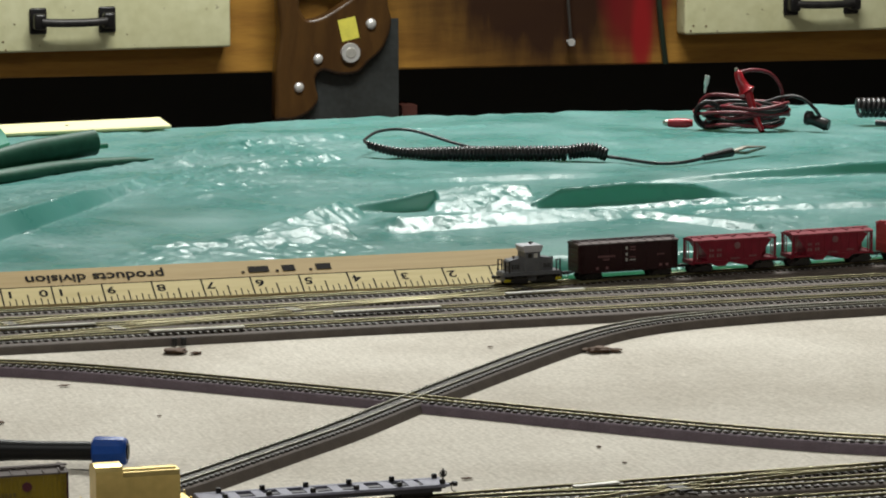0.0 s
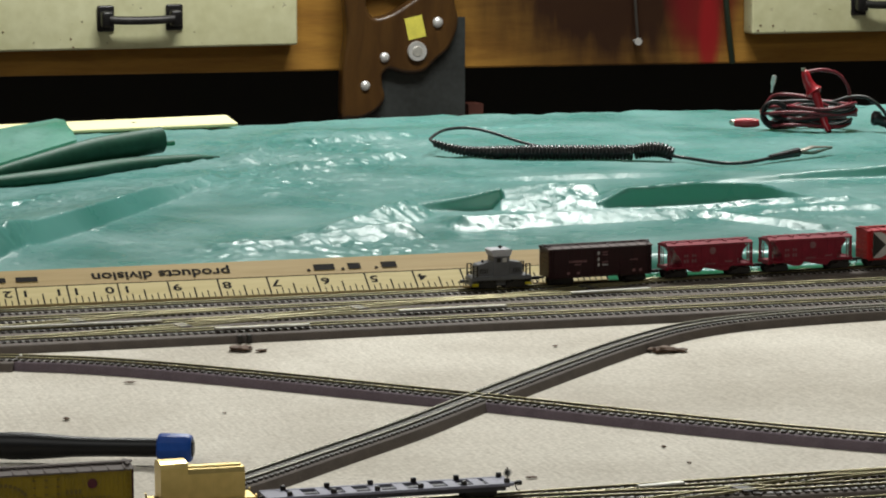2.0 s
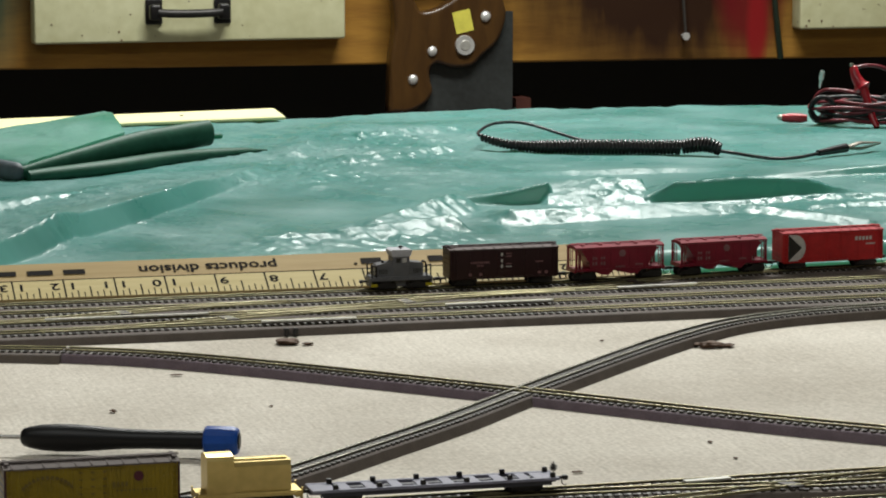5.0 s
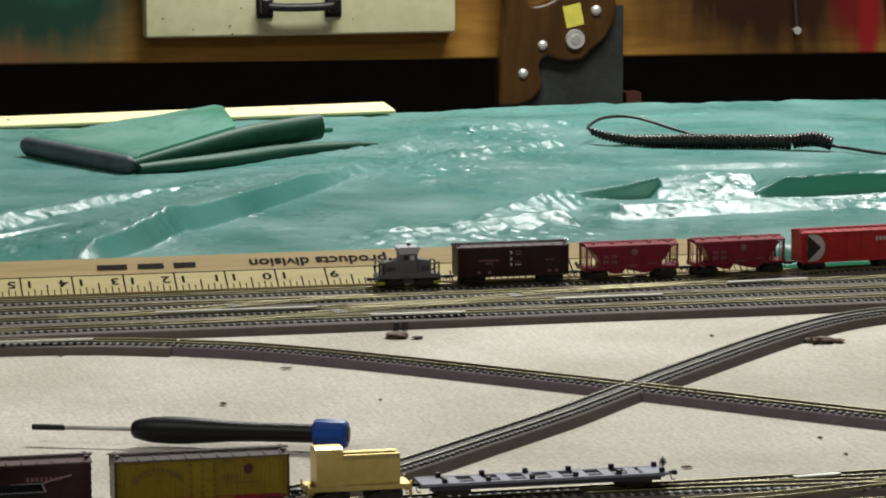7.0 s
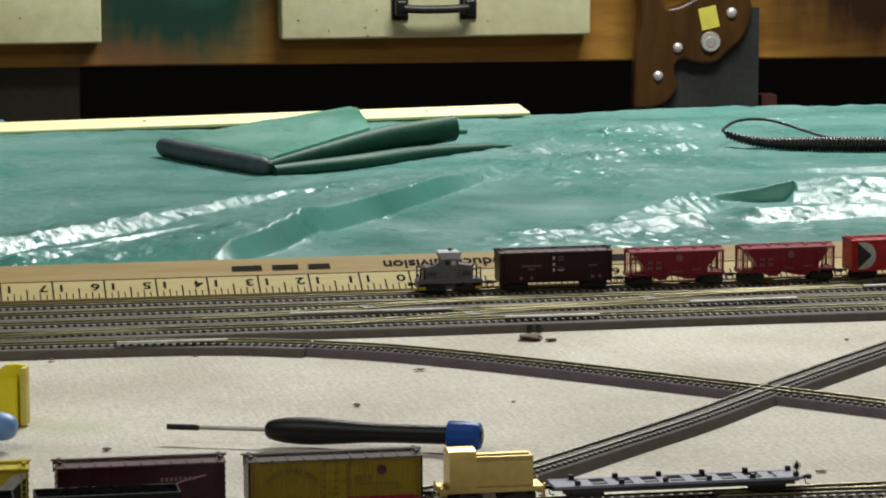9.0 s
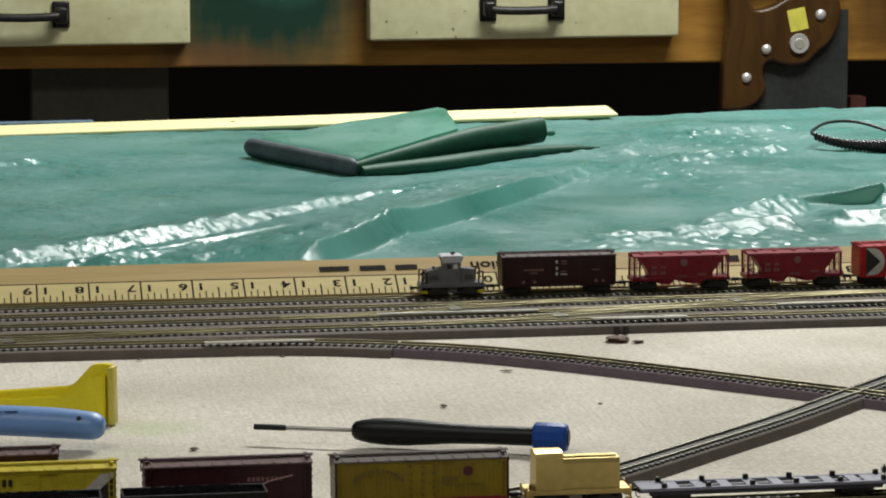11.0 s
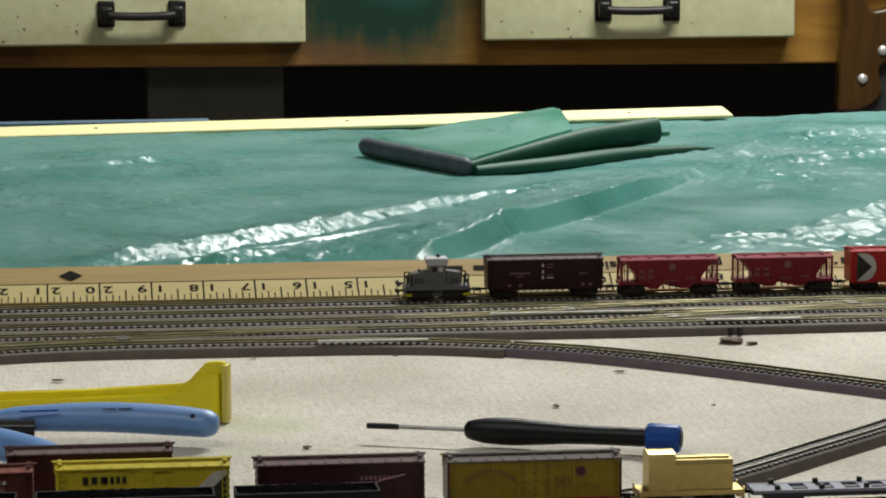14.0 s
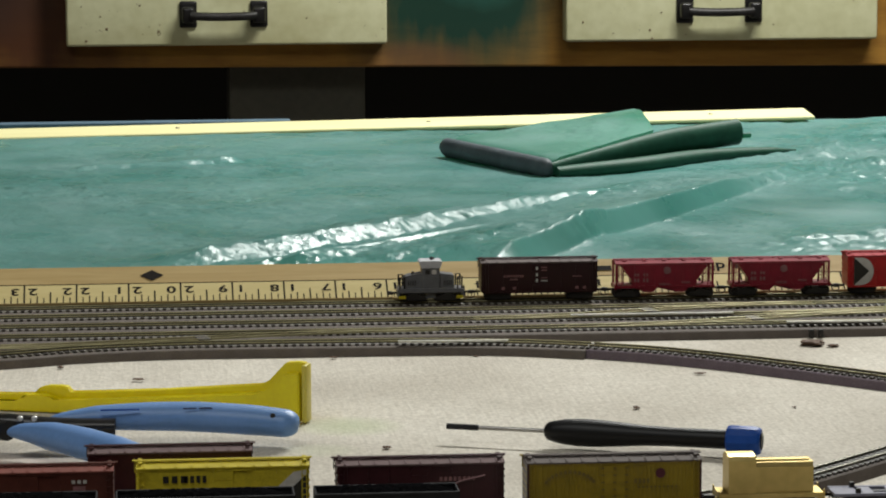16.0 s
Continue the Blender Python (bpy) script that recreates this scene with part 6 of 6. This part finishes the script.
def emblem_panel(car, x, half, eave, mat_ring):
    """Black triangle inside a pale half disc at a car's end."""
    for y in (-0.0069, 0.0069):
        z0, z1 = 0.0048, eave - 0.0006
        zm, r = (z0 + z1) / 2, (z1 - z0) / 2
        bm = bmesh.new()
        pts = [(x, z0)] + [(x + 0.0036 + r * 0.92 * math.cos(a), zm + r * math.sin(a)) for a in [radians(-90 + k * 15) for k in range(13)]] + [(x, z1)]
        prism(bm, pts, y - 0.00005, y + 0.00005, "y")
        part("emblem", bm, mat_ring, car, "pale half disc emblem")
        s = 0.0001 * (1 if y > 0 else -1)
        bm = bmesh.new()
        prism(bm, [(x, z0), (x + r * 1.12, zm), (x, z1)], y + s - 0.00005, y + s + 0.00005, "y")
        part("emblem", bm, LETTER_BLACK, car, "black triangle emblem")


# the moving train
loco = locomotive()
lead_car = boxcar("dark maroon boxcar with pale lettering behind the locomotive", BROWN, BROWN_ROOF, walk_mat=BROWN, half=0.0287, eave=0.0187)
for y in (-0.0069,):
    words(lead_car, -0.0128, 0.0122, 9, 0.0007, 0.0011, y, LETTER_DIM)
    words(lead_car, -0.0128, 0.0106, 4, 0.0006, 0.0008, y, LETTER_DIM)
    for z in (0.0160, 0.0128, 0.0100):
        bar(lead_car, -0.0014, z, 0.0010, 0.0016, y - 0.0003)
    for z in (0.0164, 0.0150, 0.0112):
        bar(lead_car, 0.0022, z, 0.0030, 0.0005, y - 0.0003, LETTER_DIM)
    bar(lead_car, 0.0022, 0.0098, 0.0034, 0.0005, y - 0.0003)
    words(lead_car, 0.0185, 0.0118, 4, 0.0007, 0.0007, y, LETTER_DIM)
    for x, z in ((-0.0180, 0.0062), (-0.0125, 0.0062), (0.0185, 0.0062), (0.0222, 0.0062)):
        bar(lead_car, x, z, 0.0016, 0.0014, y, LETTER_DIM)
hopper_a = covered_hopper()
hopper_b = copy_thing(hopper_a, Matrix())
red_car = boxcar("bright red boxcar with black and white end emblem", BRIGHT_RED, BRIGHT_RED_ROOF, half=0.0293, eave=0.0192, ribs=6)
emblem_panel(red_car, -0.0262, 0.0293, 0.0192, LETTER)
words(red_car, 0.0175, 0.0152, 5, 0.0013, 0.0020, -0.0069)
words(red_car, 0.0215, 0.0122, 6, 0.0006, 0.0008, -0.0069)

# parked cars on the front tracks
FRONT = RAIL_TOP
parked = boxcar("parked oxide red boxcar with white emblem", OXIDE, OXIDE_ROOF, half=0.0287, eave=0.0190)
parked.matrix_world = pose(-0.0375, 1.094, FRONT)
words(parked, 0.0172, 0.0158, 3, 0.0012, 0.0012, -0.0069)
bar(parked, 0.0172, 0.0126, 0.0042, 0.0034, -0.0069, LETTER_DIM)
parked = boxcar("parked bright yellow boxcar with black lettering", CAR_YELLOW, CAR_YELLOW, half=0.0293, eave=0.0194)
parked.matrix_world = pose(0.0285, 1.094, FRONT)
words(parked, -0.0165, 0.0158, 3, 0.0019, 0.0024, -0.0069, LETTER_BLACK)
words(parked, -0.0095, 0.0158, 4, 0.0013, 0.0024, -0.0069, LETTER_BLACK)
bm = bmesh.new()
prism(bm, [(0.0160, 0.0046), (0.0180, 0.0120), (0.0240, 0.0176), (0.0287, 0.0184), (0.0287, 0.0046)], -0.00692, -0.00684, "y")
part("emblem", bm, LETTER, parked, "pale half disc emblem")
bm = bmesh.new()
prism(bm, [(0.0200, 0.0046), (0.0215, 0.0104), (0.0289, 0.0172), (0.0289, 0.0046)], -0.00705, -0.00697, "y")
part("emblem", bm, LETTER_BLACK, parked, "black triangle emblem")
parked = boxcar("parked plum brown boxcar with dusty roof", MAROON, MAROON_ROOF, half=0.0287, eave=0.0190)
parked.matrix_world = pose(0.0962, 1.094, FRONT)
words(parked, 0.0125, 0.0140, 8, 0.0010, 0.0014, -0.0069, LETTER_DIM)
bm = bmesh.new()
tube(bm, [Vector((0.0080, -0.0069, 0.0108)), Vector((0.0140, -0.0069, 0.0132)), Vector((0.0220, -0.0069, 0.0150))], 0.00035, 4)
part("lettering", bm, LETTER_DIM, parked)
parked = boxcar("parked yellow wooden refrigerator car with grey roof", REEFER, REEFER_ROOF, half=0.0302, eave=0.0184, ribs=40, wood=True, walk_mat=REEFER_ROOF, door=0.0080)
parked.matrix_world = pose(0.1632, 1.094, FRONT)
for k in range(13):
    a = radians(150 - k * 10)
    bar(parked, -0.0155 + 0.0095 * math.cos(a), 0.0086 + 0.0068 * math.sin(a), 0.0011, 0.0012, -0.0071, LETTER_OLIVE)
for x in (-0.0041, 0.0041, 0.0):
    for z in (0.0165, 0.0140, 0.0115, 0.0090, 0.0065):
        bar(parked, x, z, 0.0012, 0.0005, -0.0073, LETTER_OLIVE, "hinge")
words(parked, 0.0095, 0.0118, 4, 0.0009, 0.0016, -0.0071, LETTER_OLIVE)
words(parked, 0.0150, 0.0096, 10, 0.0009, 0.0005, -0.0071, LETTER_OLIVE)
bm = bmesh.new()
rod(bm, (0.0160, -0.0069, 0.0144), (0.0160, -0.0071, 0.0144), 0.0017, 20)
part("emblem", bm, paint("maroon_emblem", (0.10, 0.015, 0.03)), parked, "round maroon emblem")
for s in (-1, 1):
    part("corner_post", box(bmesh.new(), s * 0.0298 - 0.0006, s * 0.0298 + 0.0006, -0.0070, 0.0070, 0.0042, 0.0184), MAROON, parked)
part("bottom_band", box(bmesh.new(), -0.0300, 0.0300, -0.00695, -0.0067, 0.0038, 0.0052), HOPPER_RED, parked)
parked = boxcar("parked plum boxcar on the short siding behind", MAROON, MAROON_ROOF, half=0.0287, eave=0.0172)
parked.matrix_world = pose(0.0110, 1.1325, FRONT)


def gondola(x, half, label):
    car = holder("coal_gondola", label, "gondola", group="coal cars")
    car.matrix_world = pose(x, 1.048, FRONT)
    w, z0, z1 = 0.0066, 0.0042, 0.0190
    for y in (-w, w):
        side = part("side", box(bmesh.new(), -half, half, y - 0.0003, y + 0.0003, z0, z1), GONDOLA, car)
        for k in range(9):
            q = -half + (k + 0.5) * 2 * half / 9
            part("side_rib", box(bmesh.new(), q - 0.0003, q + 0.0003, y - 0.0006, y + 0.0006, z0, z1), GONDOLA, side)
        part("top_rail", box(bmesh.new(), -half, half, y - 0.0006, y + 0.0006, z1, z1 + 0.0006), GONDOLA, car)
    for q in (-half, half):
        part("end", box(bmesh.new(), q - 0.0003, q + 0.0003, -w, w, z0, z1 + 0.0005), GONDOLA, car)
    part("floor", box(bmesh.new(), -half, half, -w, w, z0, z0 + 0.0006), GONDOLA, car)
    nx, ny, verts = 70, 18, []
    for j in range(ny):
        for i in range(nx):
            u, v = i / (nx - 1), j / (ny - 1)
            heap = math.sin(math.pi * v) ** 0.6 * min(1, 5 * u, 5 * (1 - u))
            verts.append(((u * 2 - 1) * (half - 0.0004), (v * 2 - 1) * (w - 0.0004), z1 - 0.0010 + 0.0028 * heap + 0.0006 * noise.noise((u * 30 + x * 50, v * 7, 1)) + 0.0003 * noise.noise((u * 110, v * 25, 4))))
    faces = [(j * nx + i, j * nx + i + 1, (j + 1) * nx + i + 1, (j + 1) * nx + i) for j in range(ny - 1) for i in range(nx - 1)]
    tagged(raw("coal_heap", verts, faces, COAL, car, "heaped black coal load"), kind="stuff")
    for s in (-1, 1):
        bogie(s * (half - 0.008), car)
    couplers(car, half)


gondola(0.0215, 0.0290, "parked black gondola heaped with coal")
gondola(0.0812, 0.0235, "parked black gondola heaped with coal")
gondola(-0.0430, 0.0290, "parked black gondola heaped with coal")


def brass_engine():
    car = holder("brass_locomotive_body", "unpainted bare brass locomotive body on the front track", "locomotive")
    car.matrix_world = pose(0.2185, 1.094, FRONT)
    w = 0.0060
    bm = bmesh.new()
    prism(bm, [(-w, 0.0060), (-w, 0.0176), (-w + 0.0012, 0.0190), (-0.0020, 0.0196), (0.0020, 0.0196), (w - 0.0012, 0.0190), (w, 0.0176), (w, 0.0060)], -0.0152, -0.0056)
    cab = part("cab", bm, BRASS, car, "bare brass cab")
    for y in (-w - 0.00005, w + 0.00005):
        part("window", box(bmesh.new(), -0.0125, -0.0085, y - 0.0001, y + 0.0001, 0.0125, 0.0160), BRASS, cab)
    bm = bmesh.new()
    prism(bm, [(-0.0048, 0.0060), (-0.0048, 0.0150), (-0.0040, 0.0166), (0.0040, 0.0166), (0.0048, 0.0150), (0.0048, 0.0060)], -0.0056, 0.0148)
    hood = part("hood", bm, BRASS, car, "bare brass hood")
    for k in range(12):
        x = -0.0040 + k * 0.0015
        for y in (-0.00485, 0.00485):
            part("hood_door", box(bmesh.new(), x, x + 0.0011, y - 0.0001, y + 0.0001, 0.0080, 0.0142), BRASS, hood)
    part("roof_line", box(bmesh.new(), -0.0050, 0.0140, -0.0018, 0.0018, 0.0166, 0.0172, 0.0002, 1), BRASS, car)
    part("frame", box(bmesh.new(), -0.0185, 0.0185, -0.0060, 0.0060, 0.0042, 0.0060, 0.0002, 1), BRASS, car)
    for s in (-1, 1):
        for y in (-0.0056, 0.0056):
            bm = bmesh.new()
            for k in range(3):
                box(bm, s * (0.0165 + 0.0007 * k) - 0.0010, s * (0.0165 + 0.0007 * k) + 0.0010, y - 0.0008, y + 0.0008, 0.0050 - 0.0014 * k, 0.0056 - 0.0014 * k)
            box(bm, s * 0.0185 - 0.0002, s * 0.0185 + 0.0002, y - 0.0008, y + 0.0008, 0.0014, 0.0070)
            part("step", bm, BRASS, car)
        bogie(s * 0.0095, car)
    couplers(car, 0.0190)


brass_engine()


def spine_car(x, half, label):
    car = holder("intermodal_flat_car", label, "flat car", group="flat cars")
    car.matrix_world = pose(x, 1.094, FRONT)
    part("spine", box(bmesh.new(), -half, half, -0.0016, 0.0016, 0.0028, 0.0050, 0.0002, 1), FLAT_SHADED, car, "centre spine coloured dark for its shade")
    for y in (-0.0058, 0.0058):
        sill = part("side_sill", box(bmesh.new(), -half, half, y - 0.0009, y + 0.0009, 0.0044, 0.0054, 0.0001, 1), FLAT_GREY, car, "lavender grey side sill")
        part("skirt", box(bmesh.new(), -half + 0.003, half - 0.003, y - 0.0004, y + 0.0004, 0.0028, 0.0044), FLAT_SHADED, sill)
    for k in range(10):
        q = -half + 0.003 + k * (2 * half - 0.006) / 9
        part("cross_bearer", box(bmesh.new(), q - 0.0020, q + 0.0020, -0.0049, 0.0049, 0.0044, 0.0053, 0.0001, 1), FLAT_GREY, car)
    for s in (-1, 1):
        part("end_deck", box(bmesh.new(), s * (half - 0.0045) - 0.0044, s * (half - 0.0045) + 0.0044, -0.0049, 0.0049, 0.0044, 0.00525, 0.0001, 1), FLAT_GREY, car)
    for k in range(6):
        q = -half + 0.0085 + k * 0.0159
        for y in (-0.0052, 0.0052):
            bm = bmesh.new()
            box(bm, q - 0.0009, q + 0.0009, y - 0.0008, y + 0.0008, 0.0052, 0.0070, 0.0002, 1)
            part("pedestal", bm, TRUCK, car, "black container pedestal")
    bm = bmesh.new()
    for k in range(6):
        a = k * math.tau / 12
        rod(bm, (half - 0.0015 - 0.0016 * math.cos(a), -0.003, 0.0085 - 0.0016 * math.sin(a)), (half - 0.0015 + 0.0016 * math.cos(a), -0.003, 0.0085 + 0.0016 * math.sin(a)), 0.0002, 5)
    rod(bm, (half - 0.0015, -0.003, 0.0060), (half - 0.0015, -0.003, 0.0105), 0.0003, 6)
    part("brake_wheel", bm, TRUCK, car)
    for s in (-1, 1):
        bogie(s * (half - 0.012), car)
    couplers(car, half)


spine_car(0.2858, 0.0452, "lavender grey intermodal flat car with black pedestals")


def rear_y(x):
    """Where the rear track lies at x, and how it turns."""
    pts = REAR_FINE
    k = min(range(1, len(pts) - 1), key=lambda i: abs(pts[i].x - x))
    a, b = pts[k - 1], pts[k + 1]
    f = (x - a.x) / (b.x - a.x)
    return a.y + (b.y - a.y) * f, math.degrees(math.atan2(b.y - a.y, b.x - a.x))


REAR_FINE = smooth_line([(x, y, 0) for x, y in REAR_LINE], 0.006)
# seconds and the locomotive's middle along the yard
ROLL = [
    (0.0, 0.5230), (0.5, 0.5098), (1.0, 0.4965), (1.5, 0.4832), (2.0, 0.4702), (2.5, 0.4573), (3.0, 0.4447), (3.5, 0.4322), (4.0, 0.4190), (4.6, 0.4033),
    (5.2, 0.3876), (5.8, 0.3718), (6.5, 0.3535), (7.0, 0.3404), (7.5, 0.3284), (8.0, 0.3165), (8.5, 0.3048), (9.0, 0.2934), (9.6, 0.2804), (10.2, 0.2676),
    (10.8, 0.2548), (11.5, 0.2401), (12.0, 0.2295), (12.5, 0.2188), (13.0, 0.2080), (13.5, 0.1974), (14.0, 0.1867), (14.5, 0.1759), (15.0, 0.1652), (15.5, 0.1545), (16.0, 0.1438),
]


def motions():
    for thing, behind in ((loco, 0.0), (lead_car, 0.0534), (hopper_a, 0.1156), (hopper_b, 0.1739), (red_car, 0.2365)):
        rows = []
        for t, x in ROLL:
            y, turn = rear_y(x + behind)
            rows.append((t, pose(x + behind, y, RAIL_TOP, 0, 0, turn)))
        walk(thing, rows)


motions()
